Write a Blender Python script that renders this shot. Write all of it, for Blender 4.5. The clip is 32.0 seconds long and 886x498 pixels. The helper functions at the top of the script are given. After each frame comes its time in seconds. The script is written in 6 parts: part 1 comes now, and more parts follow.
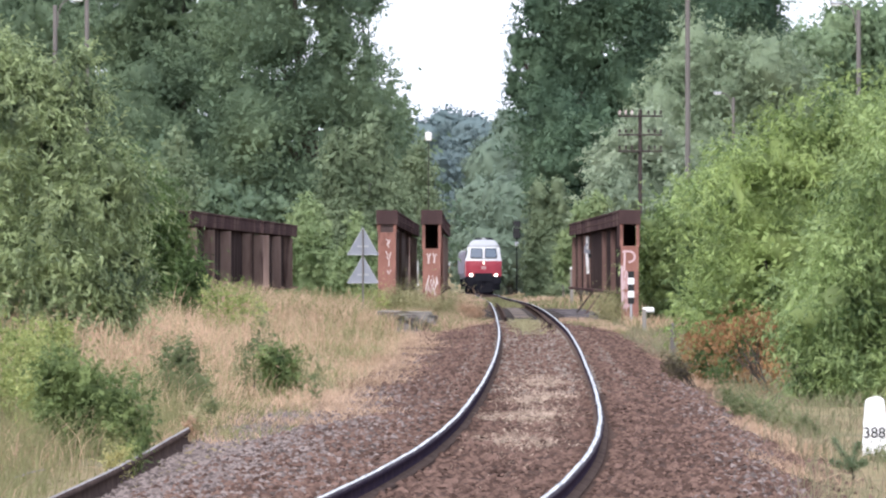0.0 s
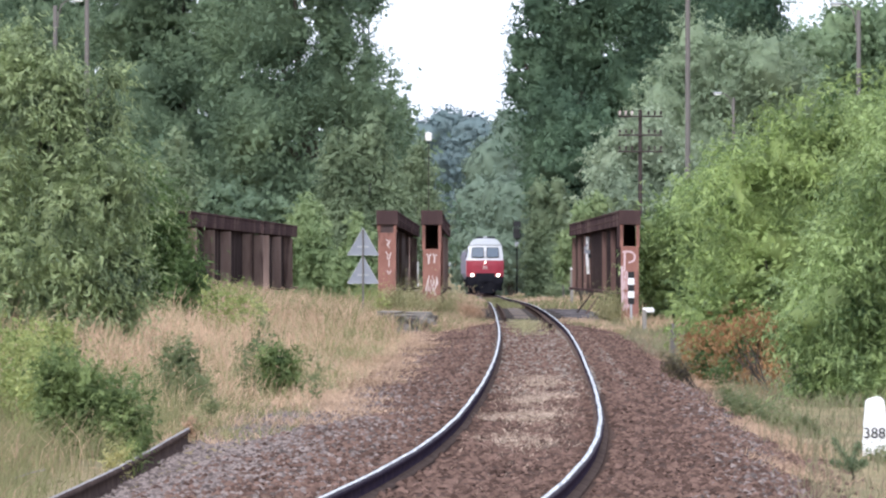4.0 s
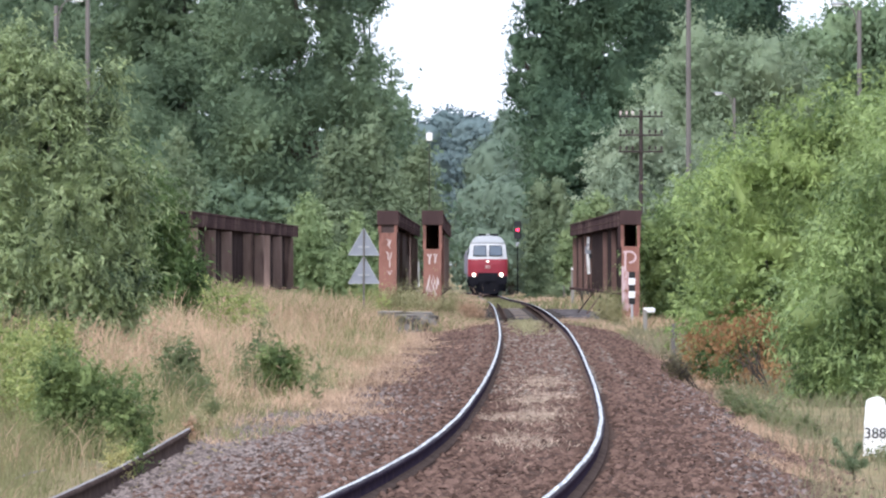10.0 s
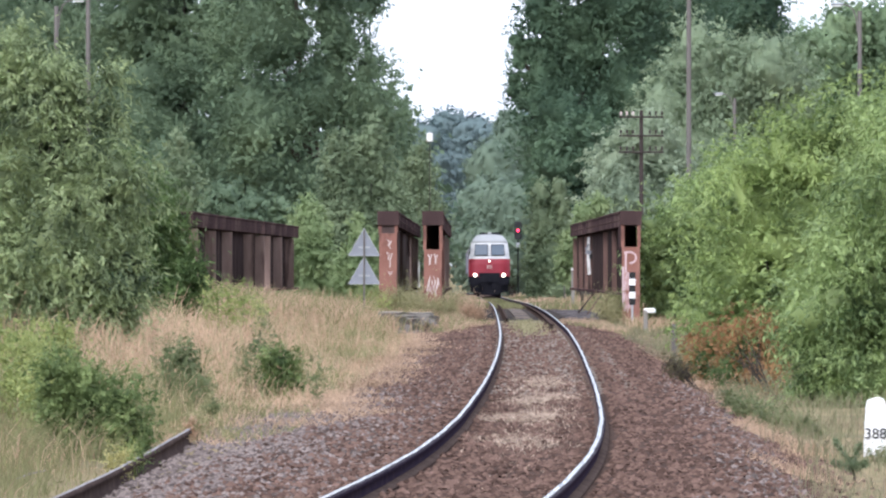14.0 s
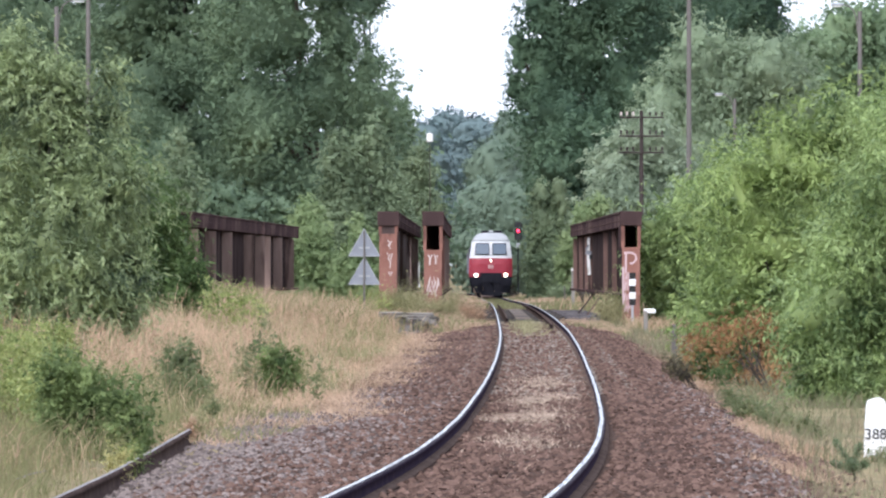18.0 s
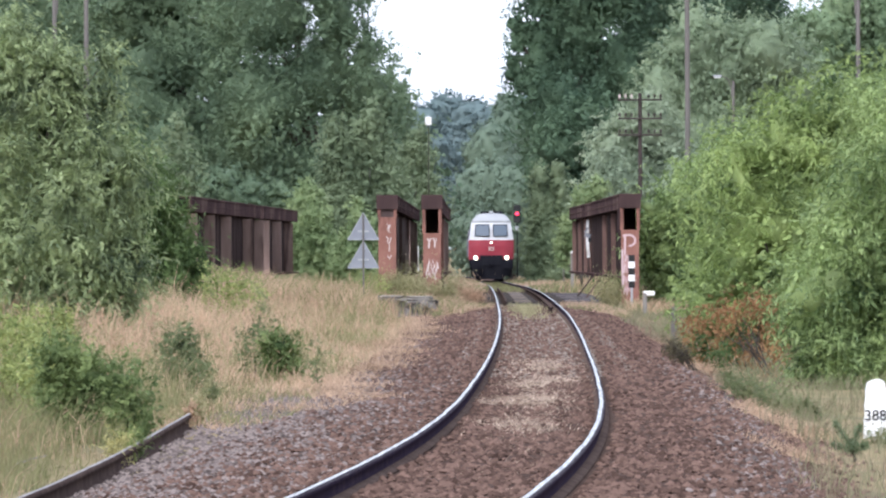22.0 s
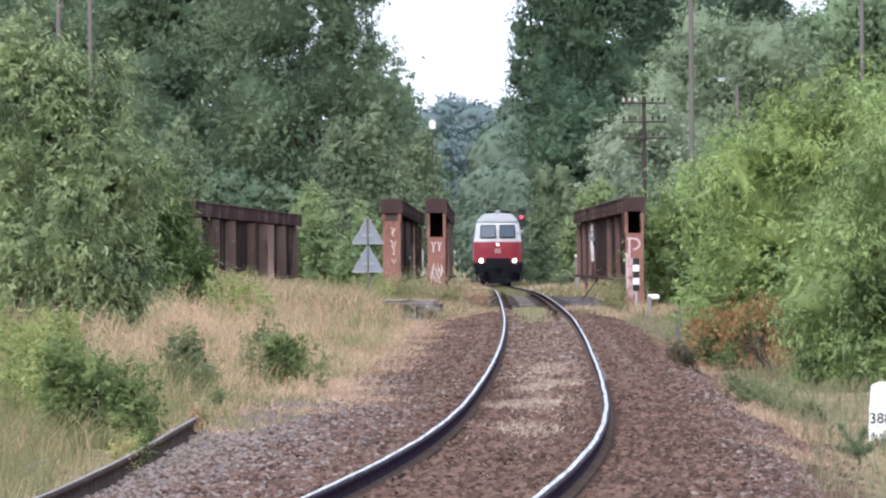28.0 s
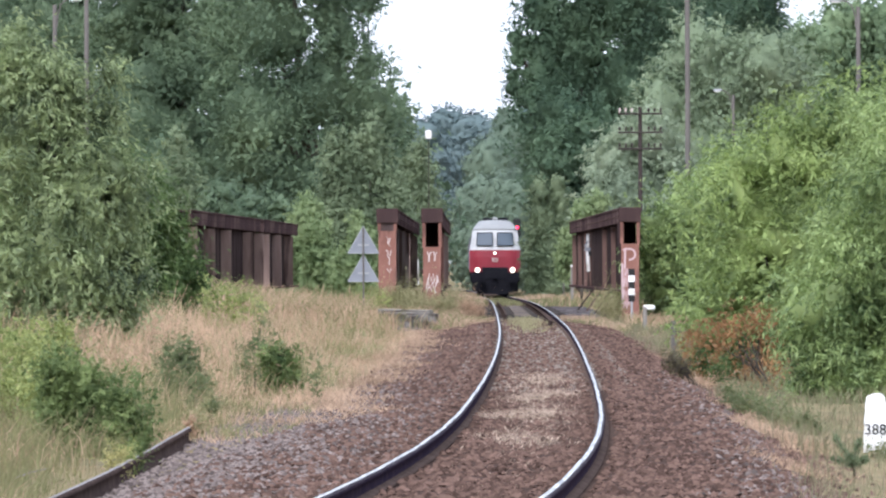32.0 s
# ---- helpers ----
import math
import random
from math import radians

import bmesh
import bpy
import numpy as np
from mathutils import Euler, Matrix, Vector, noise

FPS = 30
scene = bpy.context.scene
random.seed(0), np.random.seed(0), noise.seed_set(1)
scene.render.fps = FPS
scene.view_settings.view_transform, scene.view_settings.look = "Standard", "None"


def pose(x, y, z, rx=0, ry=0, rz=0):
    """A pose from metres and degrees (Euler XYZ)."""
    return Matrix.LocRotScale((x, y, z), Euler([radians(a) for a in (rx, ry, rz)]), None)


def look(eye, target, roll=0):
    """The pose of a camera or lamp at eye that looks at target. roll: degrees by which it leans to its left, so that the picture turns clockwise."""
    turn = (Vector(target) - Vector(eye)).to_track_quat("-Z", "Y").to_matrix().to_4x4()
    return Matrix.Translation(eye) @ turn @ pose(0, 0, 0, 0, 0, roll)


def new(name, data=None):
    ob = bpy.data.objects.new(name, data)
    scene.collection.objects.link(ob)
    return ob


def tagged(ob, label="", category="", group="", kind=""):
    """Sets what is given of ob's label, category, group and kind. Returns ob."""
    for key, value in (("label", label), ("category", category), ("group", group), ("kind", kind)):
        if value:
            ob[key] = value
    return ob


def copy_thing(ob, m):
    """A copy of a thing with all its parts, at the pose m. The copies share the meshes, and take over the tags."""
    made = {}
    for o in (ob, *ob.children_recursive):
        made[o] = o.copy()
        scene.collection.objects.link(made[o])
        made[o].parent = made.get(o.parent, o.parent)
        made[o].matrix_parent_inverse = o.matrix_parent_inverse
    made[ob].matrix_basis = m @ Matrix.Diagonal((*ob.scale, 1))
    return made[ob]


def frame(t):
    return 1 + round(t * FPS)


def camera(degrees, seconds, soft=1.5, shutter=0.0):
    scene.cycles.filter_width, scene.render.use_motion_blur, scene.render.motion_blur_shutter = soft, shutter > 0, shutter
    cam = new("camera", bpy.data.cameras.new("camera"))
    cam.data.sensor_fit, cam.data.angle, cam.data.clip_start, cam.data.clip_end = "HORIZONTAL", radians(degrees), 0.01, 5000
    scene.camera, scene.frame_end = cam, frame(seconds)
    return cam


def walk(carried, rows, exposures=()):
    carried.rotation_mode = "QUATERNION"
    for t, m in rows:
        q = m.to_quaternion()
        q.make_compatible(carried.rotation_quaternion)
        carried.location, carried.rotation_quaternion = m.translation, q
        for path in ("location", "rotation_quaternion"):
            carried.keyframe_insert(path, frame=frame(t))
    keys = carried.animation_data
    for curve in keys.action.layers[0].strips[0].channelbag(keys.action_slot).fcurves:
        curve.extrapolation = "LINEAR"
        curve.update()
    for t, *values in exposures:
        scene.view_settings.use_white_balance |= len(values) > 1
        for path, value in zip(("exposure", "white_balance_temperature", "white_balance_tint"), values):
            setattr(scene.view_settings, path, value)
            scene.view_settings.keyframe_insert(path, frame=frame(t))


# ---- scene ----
import itertools

cam = camera(7.0, 32.0, soft=2.25)

# seconds, tilt, turn and lean of the tripod head, in degrees
HEAD = [
    (0, 90.1669, -0.0070, 0.00),
    (0.5, 90.1692, -0.0071, 0.00),
    (1, 90.1723, -0.0079, 0.00),
    (1.5, 90.1772, -0.0035, 0.00),
    (2, 90.1743, -0.0055, 0.00),
    (2.5, 90.1726, -0.0064, 0.00),
    (3, 90.1804, -0.0051, 0.00),
    (3.5, 90.1694, -0.0069, 0.00),
    (5.5, 90.1731, -0.0029, 0.00),
    (6, 90.1753, -0.0033, 0.00),
    (6.5, 90.1737, -0.0015, 0.00),
    (7, 90.1720, -0.0036, 0.00),
    (7.5, 90.1720, -0.0037, 0.00),
    (8, 90.1709, -0.0029, 0.00),
    (8.5, 90.1716, -0.0025, 0.00),
    (9, 90.1777, 0.0003, 0.00),
    (9.5, 90.1719, -0.0019, -0.06),
    (10, 90.1700, -0.0003, 0.00),
    (10.5, 90.1714, -0.0017, 0.00),
    (11, 90.1726, -0.0003, 0.00),
    (11.5, 90.1730, -0.0004, 0.00),
    (12, 90.1748, 0.0010, 0.00),
    (12.5, 90.1701, 0.0013, 0.00),
    (13, 90.1768, 0.0004, 0.00),
    (13.5, 90.1711, 0.0022, 0.00),
    (14, 90.1742, 0.0027, 0.00),
    (14.5, 90.1764, 0.0023, 0.00),
    (16.5, 90.1746, 0.0046, 0.00),
    (17, 90.1772, 0.0019, 0.00),
    (17.5, 90.1783, 0.0009, 0.09),
    (18, 90.1773, 0.0035, 0.00),
    (18.5, 90.1801, 0.0039, 0.00),
    (19, 90.1663, 0.0036, 0.00),
    (19.5, 90.1045, 0.0076, -0.09),
    (20, 90.0902, 0.0000, -0.10),
    (20.5, 90.0838, -0.0009, -0.14),
    (21, 90.0476, 0.0057, -0.19),
    (21.5, 90.0437, 0.0036, -0.32),
    (22, 90.0449, -0.0036, -0.25),
    (22.5, 90.0367, 0.0088, -0.26),
    (23, 90.0294, 0.0178, -0.21),
    (23.5, 90.0329, 0.0208, -0.17),
    (24, 90.0259, 0.0243, -0.16),
    (24.5, 90.0211, 0.0258, -0.15),
    (25, 90.0190, 0.0326, -0.16),
    (25.5, 90.0201, 0.0282, -0.08),
    (27.5, 90.0463, 0.0196, -0.14),
    (28, 90.0755, 0.0313, -0.40),
    (28.5, 90.0919, 0.0025, -0.40),
    (29, 90.1006, 0.0311, -0.44),
    (29.5, 90.0687, -0.0006, -0.47),
    (30, 90.0575, 0.0007, -0.34),
    (30.5, 90.0788, 0.0213, -0.33),
    (31, 90.0615, 0.0371, -0.33),
    (31.5, 90.1081, 0.0106, -0.16),
    (32, 90.1529, -0.0039, -0.19),
]
walk(cam, [(t, pose(0, 0, 1.5, rx, 0, rz) @ pose(0, 0, 0, 0, 0, lean)) for t, rx, rz, lean in HEAD],
     exposures=[(0, 0.73, 5850, 15), (2.5, 0.72, 5850, 15), (4.5, 0.63, 5690, 13), (32, 0.62, 5690, 13)])

# ---- world and sun: hazy bright overcast ----
SUN_EL, SUN_AZ = radians(48), radians(205)
world = bpy.data.worlds.new("sky")
scene.world = world
world.use_nodes = True
wn, wl = world.node_tree.nodes, world.node_tree.links
wn.clear()
sky = wn.new("ShaderNodeTexSky")
sky.sky_type, sky.sun_disc, sky.sun_elevation, sky.sun_rotation = "NISHITA", False, SUN_EL, SUN_AZ
sky.dust_density = 4.0
bg_sky, bg_cloud = wn.new("ShaderNodeBackground"), wn.new("ShaderNodeBackground")
bg_sky.inputs["Strength"].default_value = 0.05
bg_cloud.inputs["Color"].default_value = (0.95, 0.97, 1.0, 1)
bg_cloud.inputs["Strength"].default_value = 0.92
both, wout = wn.new("ShaderNodeAddShader"), wn.new("ShaderNodeOutputWorld")
wl.new(sky.outputs[0], bg_sky.inputs["Color"])
wl.new(bg_sky.outputs[0], both.inputs[0])
wl.new(bg_cloud.outputs[0], both.inputs[1])
wl.new(both.outputs[0], wout.inputs["Surface"])
sun = new("sun", bpy.data.lights.new("sun", "SUN"))
sun.data.energy, sun.data.angle, sun.data.color = 1.9, radians(16), (1.0, 0.95, 0.86)
sun.matrix_world = look((math.sin(SUN_AZ) * math.cos(SUN_EL) * 100, math.cos(SUN_AZ) * math.cos(SUN_EL) * 100,
                         math.sin(SUN_EL) * 100), (0, 0, 0))

# ---- materials ----
def ramp_mat(name, c1, c2, scale=4.0, rough=0.8, bump=0.3, metal=0.0, fine=40.0, stain=None, stain_scale=0.6, island=False,
             gloss=0.0, random_ob=False, share=0.3, stretch=None):
    """A surface with coarse and fine variation between two colours, stains of a third, and fine relief."""
    m = bpy.data.materials.new(name)
    m.use_nodes = True
    n, l = m.node_tree.nodes, m.node_tree.links
    p = n["Principled BSDF"]
    tc = n.new("ShaderNodeTexCoord")
    big, small = n.new("ShaderNodeTexNoise"), n.new("ShaderNodeTexNoise")
    big.inputs["Scale"].default_value, small.inputs["Scale"].default_value = scale, fine
    big.inputs["Detail"].default_value, small.inputs["Detail"].default_value = 5, 4
    where = tc.outputs["Object"]
    if stretch:
        # runs of rust and dirt down the plates
        mp = n.new("ShaderNodeMapping")
        mp.inputs["Scale"].default_value = stretch
        l.new(where, mp.inputs["Vector"])
        where = mp.outputs[0]
    for t in (big, small):
        l.new(where, t.inputs["Vector"])
    add = n.new("ShaderNodeMath")
    add.operation = "MULTIPLY_ADD"
    add.inputs[1].default_value = 0.45
    l.new(small.outputs["Fac"], add.inputs[0])
    sub = n.new("ShaderNodeMath")
    sub.operation = "MULTIPLY_ADD"
    sub.inputs[1].default_value, sub.inputs[2].default_value = 1.6, -0.5
    l.new(big.outputs["Fac"], sub.inputs[0])
    l.new(sub.outputs[0], add.inputs[2])
    fac = add.outputs[0]
    if island or random_ob:
        g = n.new("ShaderNodeObjectInfo" if random_ob else "ShaderNodeNewGeometry")
        av = n.new("ShaderNodeMath")
        av.operation = "MULTIPLY_ADD"
        av.inputs[1].default_value = share
        l.new(fac, av.inputs[0])
        half = n.new("ShaderNodeMath")
        half.operation = "MULTIPLY"
        half.inputs[1].default_value = 0.95 if share < 0.5 else 0.75
        l.new(g.outputs["Random" if random_ob else "Random Per Island"], half.inputs[0])
        l.new(half.outputs[0], av.inputs[2])
        fac = av.outputs[0]
    mix = n.new("ShaderNodeMix")
    mix.data_type, mix.clamp_factor = "RGBA", True
    mix.inputs["A"].default_value, mix.inputs["B"].default_value = (*c1, 1), (*c2, 1)
    l.new(fac, mix.inputs["Factor"])
    colour = mix.outputs["Result"]
    if stain:
        st = n.new("ShaderNodeTexNoise")
        st.inputs["Scale"].default_value, st.inputs["Detail"].default_value = stain_scale, 6
        l.new(where, st.inputs["Vector"])
        r = n.new("ShaderNodeMapRange")
        r.inputs["From Min"].default_value, r.inputs["From Max"].default_value = 0.52, 0.62
        l.new(st.outputs["Fac"], r.inputs["Value"])
        m2 = n.new("ShaderNodeMix")
        m2.data_type = "RGBA"
        m2.inputs["B"].default_value = (*stain, 1)
        l.new(r.outputs[0], m2.inputs["Factor"])
        l.new(colour, m2.inputs["A"])
        colour = m2.outputs["Result"]
    l.new(colour, p.inputs["Base Color"])
    p.inputs["Roughness"].default_value, p.inputs["Metallic"].default_value = rough, metal
    p.inputs["Specular IOR Level"].default_value = gloss
    if bump:
        b = n.new("ShaderNodeBump")
        b.inputs["Strength"].default_value, b.inputs["Distance"].default_value = bump, 0.02
        l.new(small.outputs["Fac"], b.inputs["Height"])
        l.new(b.outputs[0], p.inputs["Normal"])
    return m


def leaf_mat(name, dark, light, through_light=0.3, rough=0.55, patch=0.35, single=0.28, gloss=0.1):
    """Leaves: colour differs from leaf to leaf and from bough to bough, some light passes through."""
    m = bpy.data.materials.new(name)
    m.use_nodes = True
    n, l = m.node_tree.nodes, m.node_tree.links
    p, out = n["Principled BSDF"], n["Material Output"]
    g, tc, bough = n.new("ShaderNodeNewGeometry"), n.new("ShaderNodeTexCoord"), n.new("ShaderNodeTexNoise")
    bough.inputs["Scale"].default_value, bough.inputs["Detail"].default_value = patch, 3
    l.new(tc.outputs["Object"], bough.inputs["Vector"])
    a = n.new("ShaderNodeMath")
    a.operation, a.inputs[1].default_value, a.inputs[2].default_value = "MULTIPLY_ADD", 2.4, -0.85
    l.new(bough.outputs["Fac"], a.inputs[0])
    s = n.new("ShaderNodeMath")
    s.operation, s.inputs[1].default_value = "MULTIPLY_ADD", single
    l.new(g.outputs["Random Per Island"], s.inputs[0])
    l.new(a.outputs[0], s.inputs[2])
    mix = n.new("ShaderNodeMix")
    mix.data_type, mix.clamp_factor = "RGBA", True
    mix.inputs["A"].default_value, mix.inputs["B"].default_value = (*dark, 1), (*light, 1)
    l.new(s.outputs[0], mix.inputs["Factor"])
    l.new(mix.outputs["Result"], p.inputs["Base Color"])
    p.inputs["Roughness"].default_value, p.inputs["Specular IOR Level"].default_value = rough, gloss
    tr, ms = n.new("ShaderNodeBsdfTranslucent"), n.new("ShaderNodeMixShader")
    l.new(mix.outputs["Result"], tr.inputs["Color"])
    ms.inputs[0].default_value = through_light
    l.new(p.outputs[0], ms.inputs[1])
    l.new(tr.outputs[0], ms.inputs[2])
    l.new(ms.outputs[0], out.inputs["Surface"])
    return m


def glow_mat(name, colour, strength):
    m = bpy.data.materials.new(name)
    m.use_nodes = True
    p = m.node_tree.nodes["Principled BSDF"]
    p.inputs["Base Color"].default_value = (*colour, 1)
    p.inputs["Emission Color"].default_value, p.inputs["Emission Strength"].default_value = (*colour, 1), strength
    return m


def glass_mat(name, tint=(0.10, 0.13, 0.17)):
    m = bpy.data.materials.new(name)
    m.use_nodes = True
    p = m.node_tree.nodes["Principled BSDF"]
    p.inputs["Base Color"].default_value = (*tint, 1)
    p.inputs["Roughness"].default_value, p.inputs["IOR"].default_value = 0.06, 1.5
    p.inputs["Specular IOR Level"].default_value = 0.45
    return m


M_EARTH = ramp_mat("earth_and_litter", (0.16, 0.13, 0.08), (0.30, 0.24, 0.14), 0.5, 0.95, 0.6, fine=14, stain=(0.15, 0.135, 0.085), stain_scale=0.25)
M_BALLAST = ramp_mat("ballast_bed", (0.04, 0.027, 0.022), (0.105, 0.072, 0.06), 2.5, 0.95, 1.0, fine=14, stain=(0.08, 0.056, 0.046), stain_scale=0.9)
M_STONE = ramp_mat("ballast_stone", (0.014, 0.0085, 0.007), (0.158, 0.101, 0.08), 0.7, 0.9, 0.4, fine=30, island=True, share=0.6)
M_STONE_ONE = ramp_mat("single_ballast_stone", (0.015, 0.009, 0.0075), (0.19, 0.122, 0.098), 1.5, 0.9, 0.4, fine=30, random_ob=True)
M_STONE_GREY = ramp_mat("grey_gravel", (0.042, 0.033, 0.03), (0.222, 0.18, 0.163), 1.5, 0.9, 0.4, fine=30, island=True)
M_RAIL_SIDE = ramp_mat("rusty_rail_side", (0.022, 0.017, 0.032), (0.05, 0.036, 0.046), 3, 0.7, 0.3, fine=30)
# colour streaks imitate the broken glint along the polished head
M_RAIL_TOP = ramp_mat("polished_rail_head", (0.02, 0.019, 0.019), (0.86, 0.79, 0.715), 0.8, 0.27, 0.05, metal=1.0, fine=7, gloss=0.5, stretch=(34, 1, 1))
M_RAIL_FOOT = ramp_mat("rusty_rail_foot", (0.06, 0.043, 0.036), (0.13, 0.093, 0.078), 2.5, 0.9, 0.3, fine=20)
M_RAIL_HEAD = ramp_mat("grey_rail_head", (0.035, 0.031, 0.037), (0.12, 0.111, 0.118), 1.0, 0.85, 0.05, fine=5)
M_RAIL_OLD = ramp_mat("dull_rusty_rail", (0.04, 0.029, 0.026), (0.10, 0.072, 0.062), 3, 0.85, 0.3, fine=30)
M_RAIL_WORN = ramp_mat("dull_worn_rail_head", (0.17, 0.155, 0.15), (0.32, 0.30, 0.295), 2, 0.6, 0.2, fine=20)
M_SLEEPER = ramp_mat("weathered_sleeper", (0.12, 0.095, 0.08), (0.24, 0.20, 0.17), 2, 0.9, 0.5, fine=25, random_ob=True)
M_PLANK = ramp_mat("grey_weathered_plank", (0.06, 0.052, 0.055), (0.15, 0.135, 0.135), 2, 0.9, 0.5, fine=25, random_ob=True)
M_TIMBER = ramp_mat("dark_oiled_timber", (0.03, 0.026, 0.025), (0.085, 0.075, 0.07), 2, 0.9, 0.5, fine=25, random_ob=True)
RUNS = (1.0, 1.0, 0.16)
M_RUST = ramp_mat("rusted_girder_steel", (0.03, 0.024, 0.024), (0.125, 0.088, 0.08), 1.6, 0.85, 0.4, fine=12, stain=(0.15, 0.10, 0.085), stain_scale=1.8, stretch=RUNS)
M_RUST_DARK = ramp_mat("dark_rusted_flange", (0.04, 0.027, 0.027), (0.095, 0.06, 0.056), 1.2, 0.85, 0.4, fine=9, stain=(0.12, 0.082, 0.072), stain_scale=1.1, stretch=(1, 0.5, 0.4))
# rusty web, darkened to stand in for the shade between the stiffeners
M_WEB_DARK = ramp_mat("rusty_girder_web_shade", (0.016, 0.013, 0.014), (0.07, 0.05, 0.047), 1.6, 0.85, 0.4, fine=12, stain=(0.10, 0.07, 0.06), stain_scale=1.8, stretch=RUNS)
M_RIB = ramp_mat("rusted_stiffener_steel", (0.10, 0.062, 0.054), (0.23, 0.145, 0.122), 1.5, 0.85, 0.3, fine=12, stain=(0.06, 0.042, 0.038), stain_scale=2.2, stretch=RUNS)
# stiffener steel paled in its colour to look lit along the edges
M_RIB_PALE = ramp_mat("lit_pale_stiffener", (0.22, 0.165, 0.15), (0.46, 0.38, 0.35), 1.5, 0.85, 0.3, fine=10, stain=(0.12, 0.08, 0.07), stain_scale=2.2, stretch=RUNS)
# tan rust, lightened for the light that falls on stiffener faces
M_TAN = ramp_mat("weathered_lit_tan_rust", (0.15, 0.10, 0.085), (0.34, 0.245, 0.205), 1.5, 0.85, 0.3, fine=12, stain=(0.085, 0.055, 0.048), stain_scale=2.0, stretch=RUNS)
M_PRIMER = ramp_mat("faded_red_primer", (0.17, 0.08, 0.062), (0.32, 0.165, 0.13), 1.6, 0.8, 0.25, fine=14, stain=(0.10, 0.055, 0.046), stain_scale=1.9, stretch=(1, 1, 0.45))
M_GRAFFITI = ramp_mat("white_spray_paint", (0.36, 0.28, 0.25), (0.66, 0.57, 0.54), 3, 0.7, 0.1, fine=20)
M_PINK = ramp_mat("pink_spray_paint", (0.42, 0.29, 0.29), (0.58, 0.45, 0.45), 3, 0.7, 0.1, fine=20)
M_PINK_PALE = ramp_mat("faded_pink_paint", (0.28, 0.15, 0.135), (0.44, 0.29, 0.28), 4, 0.8, 0.1, fine=22)
M_CONCRETE = ramp_mat("weathered_concrete", (0.16, 0.145, 0.128), (0.31, 0.285, 0.255), 1.2, 0.9, 0.5, fine=15, stain=(0.13, 0.115, 0.09), stain_scale=1.3)
M_CONCRETE_DARK = ramp_mat("darker_concrete", (0.10, 0.09, 0.082), (0.27, 0.245, 0.225), 2.4, 0.9, 0.6, fine=18, stain=(0.07, 0.062, 0.055), stain_scale=3.0)
M_POLE = ramp_mat("grey_concrete_pole", (0.118, 0.107, 0.1), (0.182, 0.167, 0.154), 0.6, 0.85, 0.3, fine=10)
M_WOODPOLE = ramp_mat("tarred_wood_pole", (0.036, 0.029, 0.028), (0.07, 0.056, 0.053), 0.8, 0.85, 0.4, fine=14)
M_WHITE = ramp_mat("white_paint", (0.72, 0.71, 0.69), (0.82, 0.82, 0.81), 2, 0.6, 0.1, fine=16, stain=(0.55, 0.53, 0.48), stain_scale=2.2)
M_BLACK = ramp_mat("black_paint", (0.02, 0.02, 0.02), (0.045, 0.045, 0.045), 2, 0.6, 0.1)
M_SIGN_BACK = ramp_mat("bare_galvanised_sheet", (0.22, 0.23, 0.26), (0.30, 0.31, 0.34), 2.0, 0.55, 0.1, metal=0.35, fine=12)
M_ZINC = ramp_mat("galvanised_steel", (0.30, 0.31, 0.32), (0.42, 0.43, 0.44), 2.0, 0.5, 0.1, metal=0.4, fine=12)
M_RED = ramp_mat("red_locomotive_paint", (0.19, 0.010, 0.022), (0.27, 0.018, 0.034), 0.8, 0.45, 0.05, fine=5, gloss=0.5)
M_LOCO_WHITE = ramp_mat("white_locomotive_paint", (0.42, 0.42, 0.43), (0.53, 0.53, 0.54), 0.8, 0.45, 0.05, fine=5, gloss=0.5)
M_ROOF = ramp_mat("dusty_grey_roof_paint", (0.27, 0.275, 0.28), (0.37, 0.375, 0.38), 0.8, 0.6, 0.1, fine=5)
M_UNDER = ramp_mat("dark_running_gear", (0.008, 0.008, 0.012), (0.022, 0.022, 0.026), 1.5, 0.8, 0.2, fine=8)
M_WAGON = ramp_mat("dirty_grey_wagon_paint", (0.17, 0.165, 0.20), (0.26, 0.25, 0.295), 0.6, 0.7, 0.2, fine=6, stain=(0.14, 0.125, 0.135), stain_scale=0.5)
M_GLASS = glass_mat("cab_glass", (0.095, 0.12, 0.155))
M_BARK = ramp_mat("grey_brown_bark", (0.05, 0.042, 0.036), (0.11, 0.095, 0.08), 2.5, 0.95, 0.8, fine=14)
M_BIRCH = ramp_mat("pale_birch_bark", (0.25, 0.24, 0.22), (0.55, 0.54, 0.51), 2.5, 0.8, 0.4, fine=9)
M_HEADLIGHT = glow_mat("lit_headlight", (1.0, 0.80, 0.55), 5.5)
M_REDLIGHT = glow_mat("lit_red_signal", (1.0, 0.03, 0.08), 3.0)

M_L_OAK = leaf_mat("dark_oak_leaves", (0.098, 0.146, 0.094), (0.228, 0.30, 0.172), 0.38, patch=0.22, single=0.1)
M_L_OAK_DEEP = leaf_mat("deep_green_leaves", (0.064, 0.107, 0.07), (0.162, 0.235, 0.136), 0.38, patch=0.22, single=0.1)
M_L_WILLOW = leaf_mat("silvery_willow_leaves", (0.18, 0.236, 0.148), (0.33, 0.395, 0.245), 0.35, patch=0.25, single=0.18)
M_L_SILVER = leaf_mat("silver_willow_leaves", (0.23, 0.285, 0.195), (0.40, 0.46, 0.31), 0.35, patch=0.25, single=0.18)
M_L_BIRCH = leaf_mat("birch_leaves", (0.106, 0.146, 0.084), (0.268, 0.326, 0.19), 0.4, patch=0.5)
M_L_SAPLING = leaf_mat("light_green_sapling_leaves", (0.175, 0.243, 0.112), (0.335, 0.40, 0.2), 0.42, patch=0.6, single=0.25)
